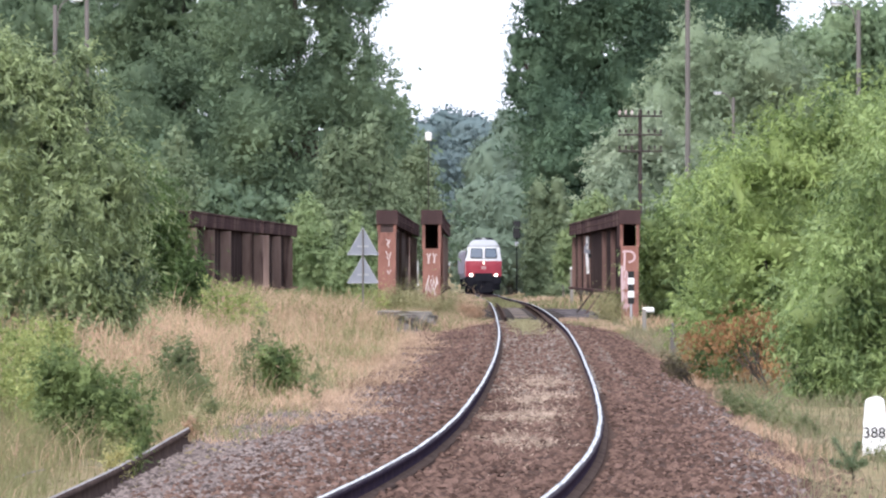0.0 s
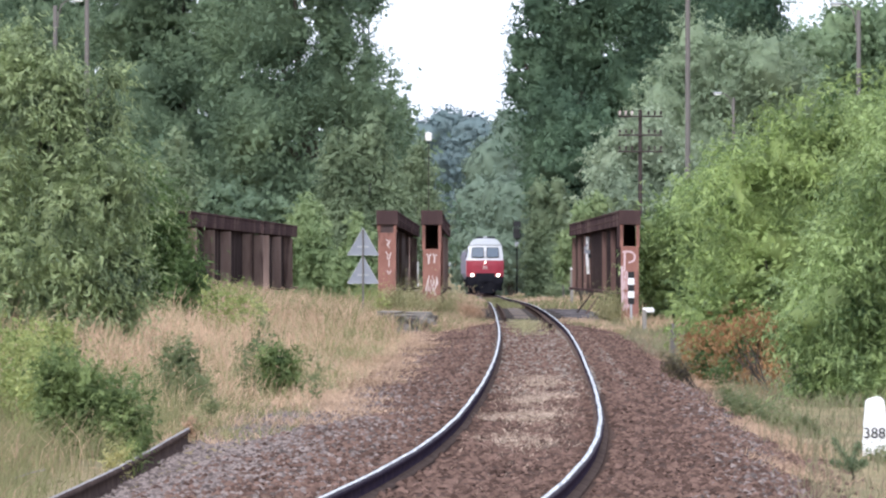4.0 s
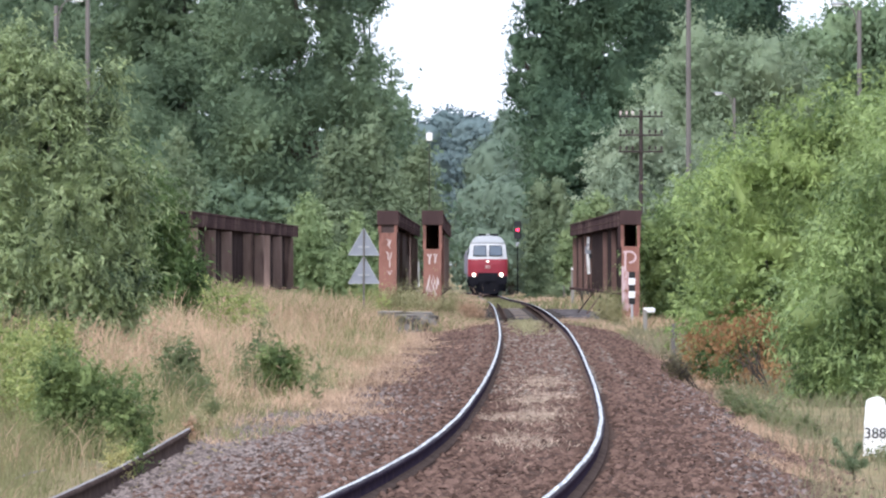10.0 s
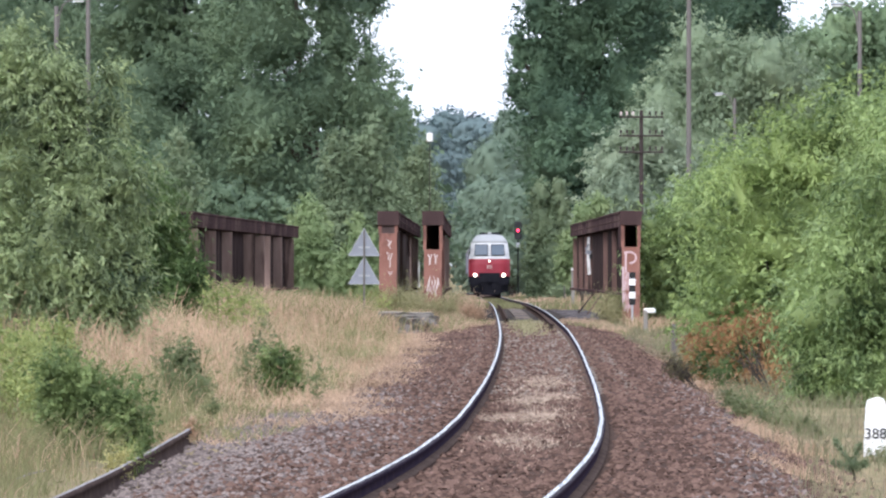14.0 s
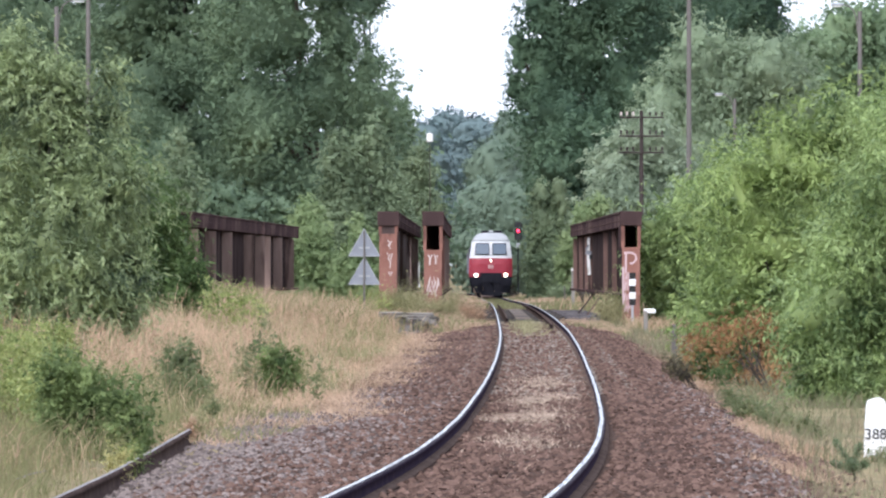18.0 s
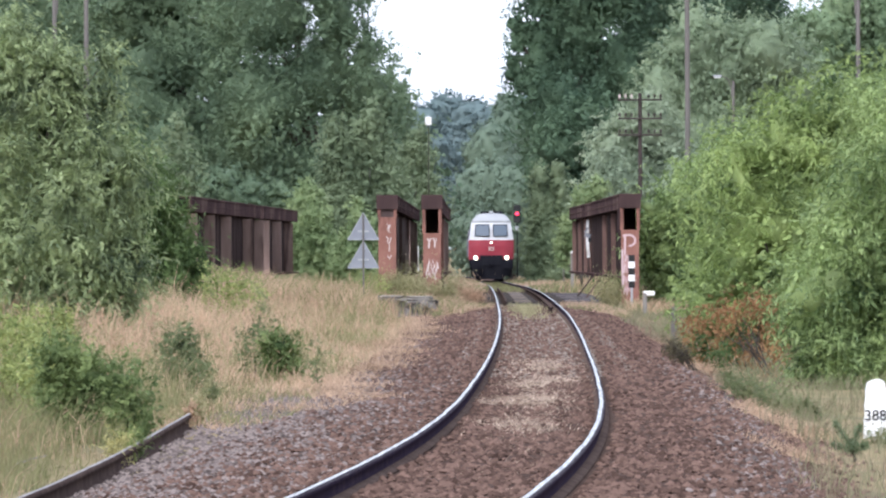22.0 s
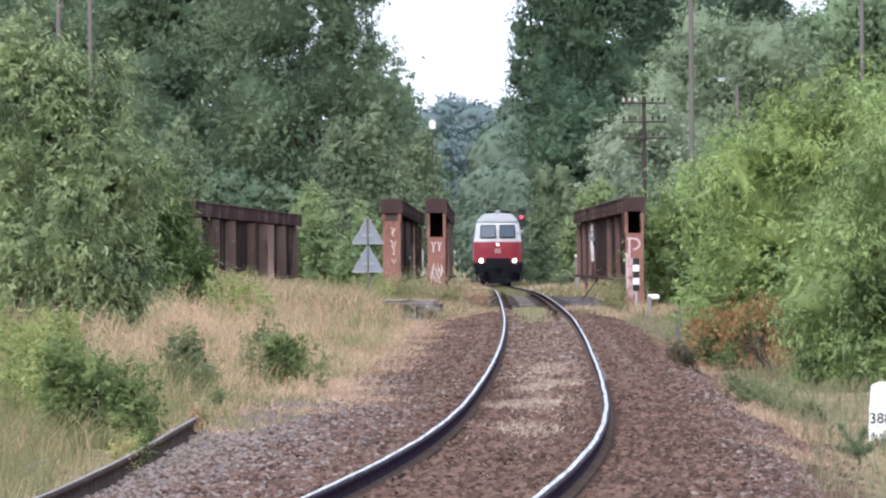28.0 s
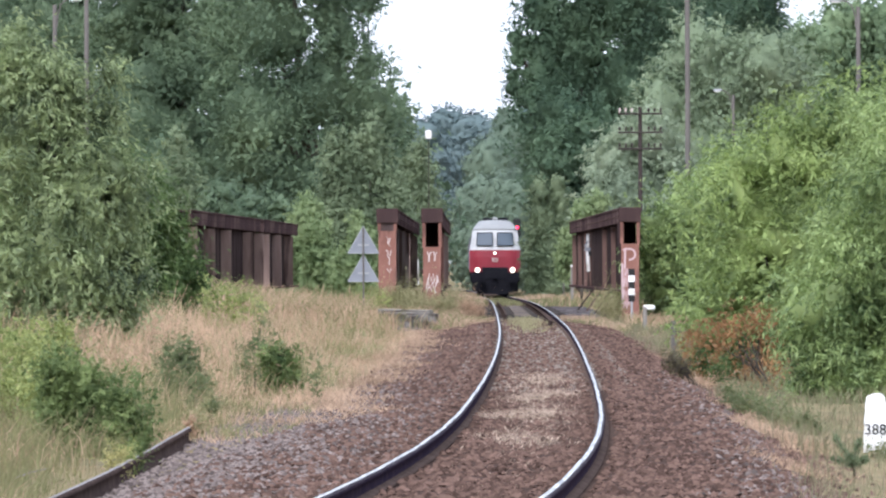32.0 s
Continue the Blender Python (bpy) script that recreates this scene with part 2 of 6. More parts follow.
M_L_LEFT = leaf_mat("left_bank_willow_leaves", (0.033, 0.06, 0.03), (0.36, 0.43, 0.205), 0.4, patch=1.3, single=0.55, gloss=0.35)
M_L_LIME = leaf_mat("yellow_green_leaves", (0.046, 0.088, 0.028), (0.368, 0.46, 0.16), 0.42, patch=0.9, single=0.6, gloss=0.3)
M_L_GREEN = leaf_mat("fresh_green_leaves", (0.05, 0.096, 0.036), (0.37, 0.465, 0.185), 0.42, patch=0.9, single=0.65, gloss=0.3)
M_L_SHRUB = leaf_mat("dark_shrub_leaves", (0.06, 0.095, 0.035), (0.24, 0.30, 0.115), 0.4, patch=2.5, single=0.5)
M_L_WEED = leaf_mat("weed_leaves", (0.1, 0.14, 0.04), (0.4, 0.435, 0.165), 0.45, patch=1.5, single=0.7)
# both far leaf colours are lifted, the first also blued, for distance haze
M_L_FAR = leaf_mat("far_hazed_leaves", (0.152, 0.206, 0.206), (0.18, 0.236, 0.234), 0.3, patch=0.05, single=0.06)
M_L_FARMID = leaf_mat("far_mid_hazed_leaves", (0.142, 0.192, 0.136), (0.192, 0.245, 0.172), 0.3, patch=0.08, single=0.08)
M_L_BANK = leaf_mat("dark_bank_leaves", (0.032, 0.062, 0.024), (0.148, 0.21, 0.077), 0.38, patch=1.3, single=0.6)
M_L_TWIG = leaf_mat("dry_olive_twig_leaves", (0.06, 0.05, 0.03), (0.17, 0.15, 0.08), 0.2, patch=2.0)
M_L_PALE = leaf_mat("pale_tree_leaves", (0.125, 0.187, 0.108), (0.265, 0.345, 0.19), 0.3, patch=0.25)
M_L_YELLOW = leaf_mat("yellowing_weed_leaves", (0.24, 0.235, 0.09), (0.55, 0.50, 0.22), 0.45, patch=2.0, single=0.6)
M_L_LOW = leaf_mat("dull_weed_leaves", (0.1, 0.125, 0.06), (0.25, 0.27, 0.13), 0.4, patch=2.0)
M_STRAW = leaf_mat("bleached_straw", (0.28, 0.205, 0.15), (0.56, 0.44, 0.34), 0.3, rough=0.8, patch=1.0, single=0.6)
M_L_DEAD = leaf_mat("dead_brown_leaves", (0.185, 0.10, 0.047), (0.42, 0.25, 0.12), 0.45, patch=2.0)
M_G_DULL = leaf_mat("dull_brown_grass", (0.125, 0.095, 0.062), (0.34, 0.275, 0.19), 0.4, rough=0.8, patch=0.5, single=0.7)
M_G_SPARSE = leaf_mat("dull_green_grass", (0.12, 0.12, 0.065), (0.26, 0.25, 0.145), 0.4, rough=0.8, patch=0.5, single=0.7)
M_L_PINE = leaf_mat("pine_needles", (0.09, 0.125, 0.065), (0.20, 0.25, 0.135), 0.2, patch=3.0)
M_G_DRY = leaf_mat("dry_straw_grass", (0.19, 0.125, 0.075), (0.61, 0.43, 0.295), 0.45, rough=0.8, patch=0.35, single=0.75)
M_G_OLIVE = leaf_mat("olive_grass", (0.16, 0.15, 0.07), (0.42, 0.385, 0.215), 0.45, rough=0.8, patch=0.5, single=0.7)
M_G_GREEN = leaf_mat("green_grass", (0.098, 0.102, 0.042), (0.28, 0.27, 0.132), 0.45, rough=0.7, patch=0.4, single=0.75)


# ---- shape helpers ----
def mesh_from(name, verts, faces, material=None, smooth=False):
    me = bpy.data.meshes.new(name)
    verts, faces = np.asarray(verts, dtype=np.float32), np.asarray(faces, dtype=np.int32)
    k = faces.shape[1]
    me.vertices.add(len(verts))
    me.vertices.foreach_set("co", verts.ravel())
    me.loops.add(faces.size)
    me.loops.foreach_set("vertex_index", faces.ravel())
    me.polygons.add(len(faces))
    me.polygons.foreach_set("loop_start", np.arange(0, faces.size, k, dtype=np.int32))
    me.update(calc_edges=True)
    me.validate()
    if smooth:
        me.shade_smooth()
    if material:
        me.materials.append(material)
    return me


def part(name, bm, material, parent=None, label="", smooth=False):
    """Links a bmesh, or a ready mesh, as one mesh object under a thing or a part."""
    if isinstance(bm, bpy.types.Mesh):
        me = bm
    else:
        me = bpy.data.meshes.new(name)
        bmesh.ops.recalc_face_normals(bm, faces=bm.faces)
        bm.to_mesh(me)
        bm.free()
        if smooth:
            me.shade_smooth()
        me.materials.append(material)
    ob = new(name, me)
    if parent:
        ob.parent = parent
    return tagged(ob, label)


def thing(name, m, label, category, group=""):
    ob = new(name)
    ob.empty_display_size = 0.3
    ob.matrix_basis = m
    return tagged(ob, label, category, group)


def box(bm, sx, sy, sz, x=0, y=0, z=0, m=None, bevel=0.0):
    """A bevelled block of that size, its middle at x, y, z."""
    mat = Matrix.Translation((x, y, z)) @ (m or Matrix()) @ Matrix.Diagonal((sx, sy, sz, 1))
    vs = bmesh.ops.create_cube(bm, size=1, matrix=mat)["verts"]
    if bevel:
        es = list({e for v in vs for e in v.link_edges})
        bmesh.ops.bevel(bm, geom=es, offset=bevel, segments=1, affect="EDGES")
    return bm


def rod(bm, a, b, r1, r2=None, n=8):
    """A tapered round bar from a to b."""
    a, b = Vector(a), Vector(b)
    d = b - a
    m = Matrix.Translation((a + b) / 2) @ d.to_track_quat("Z", "Y").to_matrix().to_4x4()
    bmesh.ops.create_cone(bm, cap_ends=True, segments=n, radius1=r1, radius2=r1 if r2 is None else r2, depth=d.length, matrix=m)
    return bm


def plate(bm, pts, y, depth):
    """A flat plate with that outline in x, z, standing at y."""
    f = bm.faces.new([bm.verts.new((px, y, pz)) for px, pz in pts])
    ex = bmesh.ops.extrude_face_region(bm, geom=[f])
    bmesh.ops.translate(bm, verts=[v for v in ex["geom"] if isinstance(v, bmesh.types.BMVert)], vec=(0, depth, 0))
    return bm


def spline(pts):
    """A smooth curve through (y, value) pairs."""
    xs, ys = np.array([p[0] for p in pts], float), np.array([p[1] for p in pts], float)
    d = np.gradient(ys, xs)

    def at(v):
        v = np.asarray(v, float)
        i = np.clip(np.searchsorted(xs, v) - 1, 0, len(xs) - 2)
        h = xs[i + 1] - xs[i]
        u = (v - xs[i]) / h
        return ((2 * u**3 - 3 * u**2 + 1) * ys[i] + (u**3 - 2 * u**2 + u) * h * d[i]
                + (3 * u**2 - 2 * u**3) * ys[i + 1] + (u**3 - u**2) * h * d[i + 1])
    return at


# ---- plan: y runs along the line away from the camera ----
track_x = spline([(-60, -10.5), (0, -3.5), (30, -1.05), (47, 0.02), (59.5, 0.56), (69, 0.83), (84, 1.12), (107, 1.47), (137, 1.82), (158, 2.0),
                  (180, 2.13), (270, 2.60), (321, 2.83), (421, 3.05), (520, 3.3), (593, 3.40), (620, 3.38), (650, 3.3), (680, 3.1), (710, 2.75), (760, 1.8), (900, -3), (1100, -14), (1500, -50)])
track_z = spline([(-60, 0.05), (47, 0.05), (84, 0.045), (107, 0.06), (137, 0.12), (158, 0.18), (180, 0.24), (230, 0.27), (270, 0.22),
                  (340, 0.05), (421, -0.14), (593, -0.44), (750, -0.7), (1500, -1.5)])
side_x = spline([(-60, -13), (0, -6.0), (30, -4.1), (48, -3.49), (74, -3.28), (110, -3.4), (150, -3.9), (200, -4.5), (270, -3.9), (400, -3.5), (600, -3.6)])
NEAR_END, FAR_END = 201.0, 270.0


def bump2(x, y, s):
    return np.sin(x * s + 1.3) * np.cos(y * s * 0.7 + 0.4) + 0.5 * np.sin(x * s * 2.3 + y * s * 1.9)


def ground_z(x, y):
    """Height of the ground: level with the left-hand track, falling off beside the embankment, a valley under the bridge."""
    x, y = np.asarray(x, float), np.asarray(y, float)
    u = x - track_x(y)
    z = track_z(y) - 0.27 - 0.22 * np.clip((u - 1.8) / 1.4, 0, 1) - 0.9 * np.clip((u - 6) / 12, 0, 1) - 0.6 * np.clip((-u - 14) / 14, 0, 1)
    z = z + 0.05 * bump2(x, y, 0.5) * np.clip((np.abs(u) - 2.4) / 2, 0, 1)
    z = z + 0.38 * np.clip((-x - 3.0) / 2.5, 0, 1) * np.clip((y - 78) / 24, 0, 1) * np.clip((230 - y) / 30, 0, 1)
    dip = np.clip((y - NEAR_END - 1.5) / 3, 0, 1) * np.clip((FAR_END - 1.5 - y) / 3, 0, 1)
    z = z - 4.2 * dip
    far = np.clip((y - 700) / 900, 0, 1)
    return z + far * 6


def steps(*stretches):
    out = []
    for a, b, s in stretches:
        out += list(np.arange(a, b, s))
    return np.array(sorted(set(round(float(v), 3) for v in out)))


def ground():
    xs = steps((-2500, -200, 150), (-200, -30, 12), (-30, 22, 1.0), (22, 200, 12), (200, 2501, 150))
    ys = steps((-400, -20, 40), (-20, 200, 2.5), (200, 208, 1.5), (208, 262, 6), (262, 274, 1.5), (274, 450, 8), (450, 1500, 50), (1500, 4800, 300))
    X, Y = np.meshgrid(xs, ys)
    Z = ground_z(X, Y)
    nx = len(xs)
    idx = np.arange(X.size).reshape(X.shape)
    f = np.stack([idx[:-1, :-1], idx[:-1, 1:], idx[1:, 1:], idx[1:, :-1]], -1).reshape(-1, 4)
    ob = part("ground", mesh_from("ground", np.stack([X, Y, Z], -1).reshape(-1, 3), f, M_EARTH, True), None)
    tagged(ob, "dry earth and grass litter of the railway bank", "ground", kind="structure")


def strip(name, ys, section, xf, material, parent=None, label="", zf=track_z, smooth=False, closed=False):
    """A section in (across, up) swept along the line."""
    sec = np.array(section, float)
    k = len(sec)
    X = xf(ys)[:, None] + sec[None, :, 0]
    Z = zf(ys)[:, None] + sec[None, :, 1]
    Y = np.repeat(ys[:, None], k, 1)
    idx = np.arange(len(ys) * k).reshape(len(ys), k)
    if closed:
        idx = np.concatenate([idx, idx[:, :1]], 1)
    f = np.stack([idx[:-1, :-1], idx[:-1, 1:], idx[1:, 1:], idx[1:, :-1]], -1).reshape(-1, 4)
    return part(name, mesh_from(name, np.stack([X, Y, Z], -1).reshape(-1, 3), f, material, smooth), None, parent, label)


def rail(parent, offset, y0, y1, xf, top, side, dz=0.0, name="rail"):
    ys = np.arange(y0, y1 + 0.1, 2.0)
    o = offset
    body = [(o - 0.028, dz - 0.004), (o - 0.036, dz - 0.035), (o - 0.009, dz - 0.05), (o - 0.009, dz - 0.125), (o - 0.065, dz - 0.14), (o - 0.065, dz - 0.152),
            (o + 0.065, dz - 0.152), (o + 0.065, dz - 0.14), (o + 0.009, dz - 0.125), (o + 0.009, dz - 0.05), (o + 0.036, dz - 0.035), (o + 0.028, dz - 0.004)]
    r = strip(name, ys, body, xf, side, parent, closed=True)
    if top:
        if top is M_RAIL_TOP:
            for w in (-1, 1):
                strip("rail_foot", ys, [(o + w * 0.07, dz - 0.153), (o + w * 0.069, dz - 0.136), (o + w * 0.012, dz - 0.116)], xf, M_RAIL_FOOT, r, "rusty brown rail foot")
            strip("rail_head", ys, [(o - 0.032, dz - 0.012), (o - 0.024, dz - 0.001), (o + 0.024, dz - 0.001), (o + 0.032, dz - 0.012)], xf, M_RAIL_HEAD, r, "dull grey rail head", smooth=True)
        fine = steps((y0, min(y1, 200), 0.4), (min(y1, 200), y1, 2.0)) if y1 > 200 else np.arange(y0, y1 + 0.1, 0.5)
        # the wheels' bright path is wavered to imitate the uneven glint on the head
        wander = lambda y: xf(y) + 0.003 * np.sin(y * 0.9 + o) + 0.002 * np.sin(y * 2.3) + 0.0013 * np.sin(y * 9.1 + 2 * o)
        strip("running_surface", fine, [(o - 0.022, dz + 0.0002), (o - 0.014, dz + 0.002), (o - 0.003, dz + 0.003), (o + 0.007, dz + 0.002),
                                        (o + 0.013, dz + 0.0002)], wander, top, r, "worn running surface", smooth=True)
    return r


def stone_mesh(rng, n):
    """Angular stones, open below where they sink into the bed."""
    a = np.arange(5) * 1.2566
    base = np.concatenate([np.stack([np.cos(a), np.sin(a), np.full(5, -0.35)], -1), [(0.35, 0.1, 0.55), (-0.35, -0.1, 0.6)]])
    tri = np.array([(0, 1, 5), (1, 6, 5), (1, 2, 6), (2, 3, 6), (3, 4, 6), (4, 5, 6), (4, 0, 5)])
    v = base[None] * rng.uniform(0.6, 1.15, (n, 7, 1)) + rng.normal(0, 0.13, (n, 7, 3))
    return v, tri


def stones(name, rng, n, place, size, material, label):
    v, tri = stone_mesh(rng, n)
    a = rng.uniform(0, 6.283, n)
    c, s = np.cos(a)[:, None], np.sin(a)[:, None]
    x, y = v[..., 0] * c - v[..., 1] * s, v[..., 0] * s + v[..., 1] * c
    v = np.stack([x, y, v[..., 2] * 0.7], -1) * (size * rng.uniform(0.6, 1.35, n))[:, None, None]
    v = v + place[:, None, :]
    f = (tri[None] + 7 * np.arange(n)[:, None, None]).reshape(-1, 3)
    return part(name, mesh_from(name, v.reshape(-1, 3), f, material), None, None, label)


BED = [(-3.2, -0.34), (-2.5, -0.215), (-1.75, -0.165), (-0.95, -0.15), (-0.6, -0.165), (0.6, -0.165), (0.95, -0.15), (1.6, -0.165), (1.95, -0.21), (2.9, -0.52)]


def bed_z(u):
    return np.interp(u, [p[0] for p in BED], [p[1] for p in BED])


def railway():
    bed = strip("ballast_bed", steps((-20, 200.5, 3), (200.5, 201, 1)), BED, track_x, M_BALLAST)
    tagged(bed, "brown crushed-stone ballast bed of the railway", "ballast", kind="structure")
    far = strip("ballast_bed", steps((271, 1200, 8)), BED, track_x, M_BALLAST)
    tagged(far, "brown ballast bed beyond the bridge", "ballast", kind="structure")
    line = tagged(thing("railway_track", Matrix(), "curving railway track with polished rails on ballast", "track"), kind="structure")
    for o in (-0.752, 0.752):
        rail(line, o, -20, 1200, (lambda y: track_x(y) - 0.075 * np.clip((160 - y) / 50, 0, 1)) if o > 0 else track_x, M_RAIL_TOP, M_RAIL_SIDE)
    for o, y0 in ((-0.52, 192), (0.52, 174)):
        rail(line, o, y0, 290, track_x, None, M_RAIL_OLD, dz=0.0, name="guard_rail")
    bm = box(bmesh.new(), 2.6, 0.25, 0.14, bevel=0.012)
    me = bpy.data.meshes.new("sleeper")
    bm.to_mesh(me), bm.free()
    me.materials.append(M_SLEEPER)
    for y in np.arange(-18.9, 200, 0.62):
        buried = 0.02 if y < 95 else 0.0
        s = part("sleeper", me, None, line)
        s.matrix_basis = pose(float(track_x(y)), float(y), float(track_z(y)) - 0.222 - buried, 0, 0, random.uniform(-0.6, 0.6))
    # the disused track beside it
    old = tagged(thing("disused_track", Matrix(), "overgrown disused track with dull rusty rails", "track"), kind="structure")
    for o in (-0.752, 0.752):
        rail(old, o, -20, 73.5 if o > 0 else 50, side_x, M_RAIL_WORN, M_RAIL_OLD, dz=-0.12)
        rail(old, o, 73.5 if o > 0 else 50, 198, side_x, None, M_RAIL_OLD, dz=-0.42)
    for y in np.arange(41, 110, 0.62):
        s = part("sleeper", me, None, old)
        s.matrix_basis = pose(float(side_x(y)), float(y), float(track_z(y)) - 0.42, 0, 0, random.uniform(-1, 1))
    rng = np.random.default_rng(5)
    n = 46000
    y = 42 + 150 * rng.random(n) ** 2.2
    u = np.where(rng.random(n) < 0.88, rng.uniform(-2.75, 2.3, n), 2.25 + np.abs(rng.normal(0, 0.32, n)))
    keep = (np.abs(np.abs(u + 0.037 * (u > 0)) - 0.752) > 0.085)
    keep &= rng.random(n) < np.interp(u, (-2.5, -1.7), (0.35, 1))
    y, u = y[keep], u[keep]
    p = np.stack([track_x(y) + u, y, np.maximum(track_z(y) + bed_z(u), ground_z(track_x(y) + u, y)) + rng.uniform(-0.008, 0.042, len(y))], -1)
    tagged(stones("ballast_stones", rng, len(p), p, 0.034 + 0.00004 * (p[:, 1] - 40), M_STONE, ""), "sharp reddish brown crushed ballast stones", "ballast", kind="stuff")
    n = 30000
    y = 40 + 115 * rng.random(n) ** 2.2
    u = rng.uniform(-3.6, -0.95, n)
    x = track_x(y) + u
    keep = (x > side_x(y) + 0.82) & (rng.random(n) < np.interp(u, (-2.4, -1.8, -1.0), (1, 0.5, 0.06)) * np.clip((112 - y) / 38, 0.12, 1)) & ((u > -2.6) | (y < 76) | ((u > -3.5) & (y < 92)))
    p = np.stack([x, y, np.maximum(ground_z(x, y), track_z(y) + bed_z(u)) + 0.026], -1)[keep]
    tagged(stones("gravel", rng, len(p), p, 0.030, M_STONE_GREY, ""), "fine grey gravel beside the old rail", "gravel", kind="stuff")
    n = 4200
    x, y = rng.uniform(-2.45, -1.4, n), rng.uniform(73, 88, n)
    keep = bare(x, y) | (rng.random(n) < 0.1)
    p = np.stack([x, y, np.maximum(ground_z(x, y), track_z(y) + bed_z(x - track_x(y))) + 0.02], -1)[keep]
    tagged(stones("gravel", rng, len(p), p, 0.031, M_STONE_GREY, ""), "grey gravel showing through the thin grass", "gravel", kind="stuff")
    n = 3200
    y = 42 + 70 * rng.random(n) ** 1.8
    u = 1.5 + 0.95 * rng.random(n) ** 0.7
    p = np.stack([track_x(y) + u, y, np.maximum(track_z(y) + bed_z(u), ground_z(track_x(y) + u, y)) + rng.uniform(0.01, 0.035, n)], -1)[rng.random(n) < np.clip((u - 1.4) / 0.9, 0, 1)]
    tagged(stones("gravel", rng, len(p), p, 0.029, M_STONE_GREY, ""), "grey stones along the foot of the ballast", "gravel", kind="stuff")
    v, tri = stone_mesh(rng, 8)
    kinds = [mesh_from("stone", v[i] * (0.036, 0.036, 0.026), tri, M_STONE_ONE) for i in range(8)]
    for i in range(280):
        y, u = 46 + 14 * rng.random(), rng.uniform(-2.3, 2.2)
        if abs(abs(u) - 0.752) < 0.11:
            continue
        s = part("stone", kinds[i % 8], None, bed)
        s.matrix_basis = pose(float(track_x(y)) + u, y, float(track_z(y) + bed_z(u)) + 0.024, 0, 0, rng.uniform(0, 360))


# ---- plants ----
def leaf_quads(rng, at, normal, hang, length, width):
    """Pointed leaves at the places given, lying square to their normals and pointing the way they hang."""
    n = len(at)
    normal = normal / (np.linalg.norm(normal, axis=1, keepdims=True) + 1e-9)
    way = hang - normal * np.sum(hang * normal, axis=1, keepdims=True)
    way /= np.linalg.norm(way, axis=1, keepdims=True) + 1e-9
    side = np.cross(way, normal)
    L = (length * rng.uniform(0.6, 1.35, n))[:, None]
    W = (width * rng.uniform(0.6, 1.35, n))[:, None]
    at = at - way * L * 0.5
    v = np.stack([at, at + way * L * 0.45 + side * W / 2, at + way * L, at + way * L * 0.5 - side * W / 2], 1)
    return v.reshape(-1, 3), np.arange(4 * n).reshape(n, 4)


def sphere_ways(rng, n):
    d = rng.normal(0, 1, (n, 3))
    return d / np.linalg.norm(d, axis=1, keepdims=True)


def noise3(p, seed):
    """Smooth random values between -1 and 1 at points in space."""
    i = np.floor(p).astype(np.int64)
    f = p - i
    u = f * f * f * (f * (f * 6 - 15) + 10)
    out = np.zeros(len(p))
    for c in itertools.product((0, 1), repeat=3):
        k = i + np.array(c)
        h = (k[:, 0] * 73856093) ^ (k[:, 1] * 19349663) ^ (k[:, 2] * 83492791) ^ (seed * 2654435761 & 0xFFFFFFF)
        h = (h ^ (h >> 13)) * 1274126177 & 0x7FFFFFFF
        h = (h ^ (h >> 15)) * 668265263 & 0x7FFFFFFF
        g = (((h >> 5) & 0xFFFF) / 32768.0 - 1.0)
        w = np.prod(np.where(np.array(c) == 1, u, 1 - u), axis=1)
        out += w * g
    return out


def billow(p, size, seed):
    """Rounded boughs with creases between them: 0 in a crease, about 1 on the crown of a bough."""
    q = p / size * (1.0, 1.0, 1.35)
    q = q + 0.35 * np.stack([noise3(q * 0.9 + 7.1, seed + 3), noise3(q * 0.9 + 3.3, seed + 4), noise3(q * 0.9 + 5.7, seed + 5)], -1)
    return np.minimum(np.abs(noise3(q, seed)) * 1.9, 1.3)


def swell(p, size, seed, rough):
    """How far the foliage stands out from the smooth mass at each place."""
    return size * rough * (0.36 * (billow(p, size * 0.62, seed) - 0.5) + 0.15 * (billow(p, size * 0.26, seed + 20) - 0.45))


def on_masses(rng, blobs, n, size, seed, rough):
    """Places and outward directions over the swollen surface of a set of rounded masses, none inside another mass."""
    area = blobs[:, 3] * blobs[:, 5] * 2 + blobs[:, 3] * blobs[:, 4]
    m = int(n * 1.9)
    k = rng.choice(len(blobs), m, p=area / area.sum())
    e = sphere_ways(rng, m)
    at = blobs[k, :3] + e * blobs[k, 3:6]
    keep = np.ones(m, bool)
    for i, b in enumerate(blobs):
        keep &= (np.linalg.norm((at - b[:3]) / b[3:6], axis=1) > 0.86) | (k == i)
    at, e, k = at[keep][:n], e[keep][:n], k[keep][:n]
    out = e / blobs[k, 3:6]
    out /= np.linalg.norm(out, axis=1, keepdims=True)
    bound = np.minimum(1.0, np.minimum(blobs[k, 3], blobs[k, 5]) / size)
    d0 = swell(at, size, seed, rough)
    step = 0.06 * size
    grad = np.stack([swell(at + np.eye(3)[j] * step, size, seed, rough) - d0 for j in range(3)], -1) / step
    grad -= out * np.sum(grad * out, axis=1, keepdims=True)
    normal = out - 0.9 * grad
    normal /= np.linalg.norm(normal, axis=1, keepdims=True)
    return at + out * (d0 * bound)[:, None], normal, out


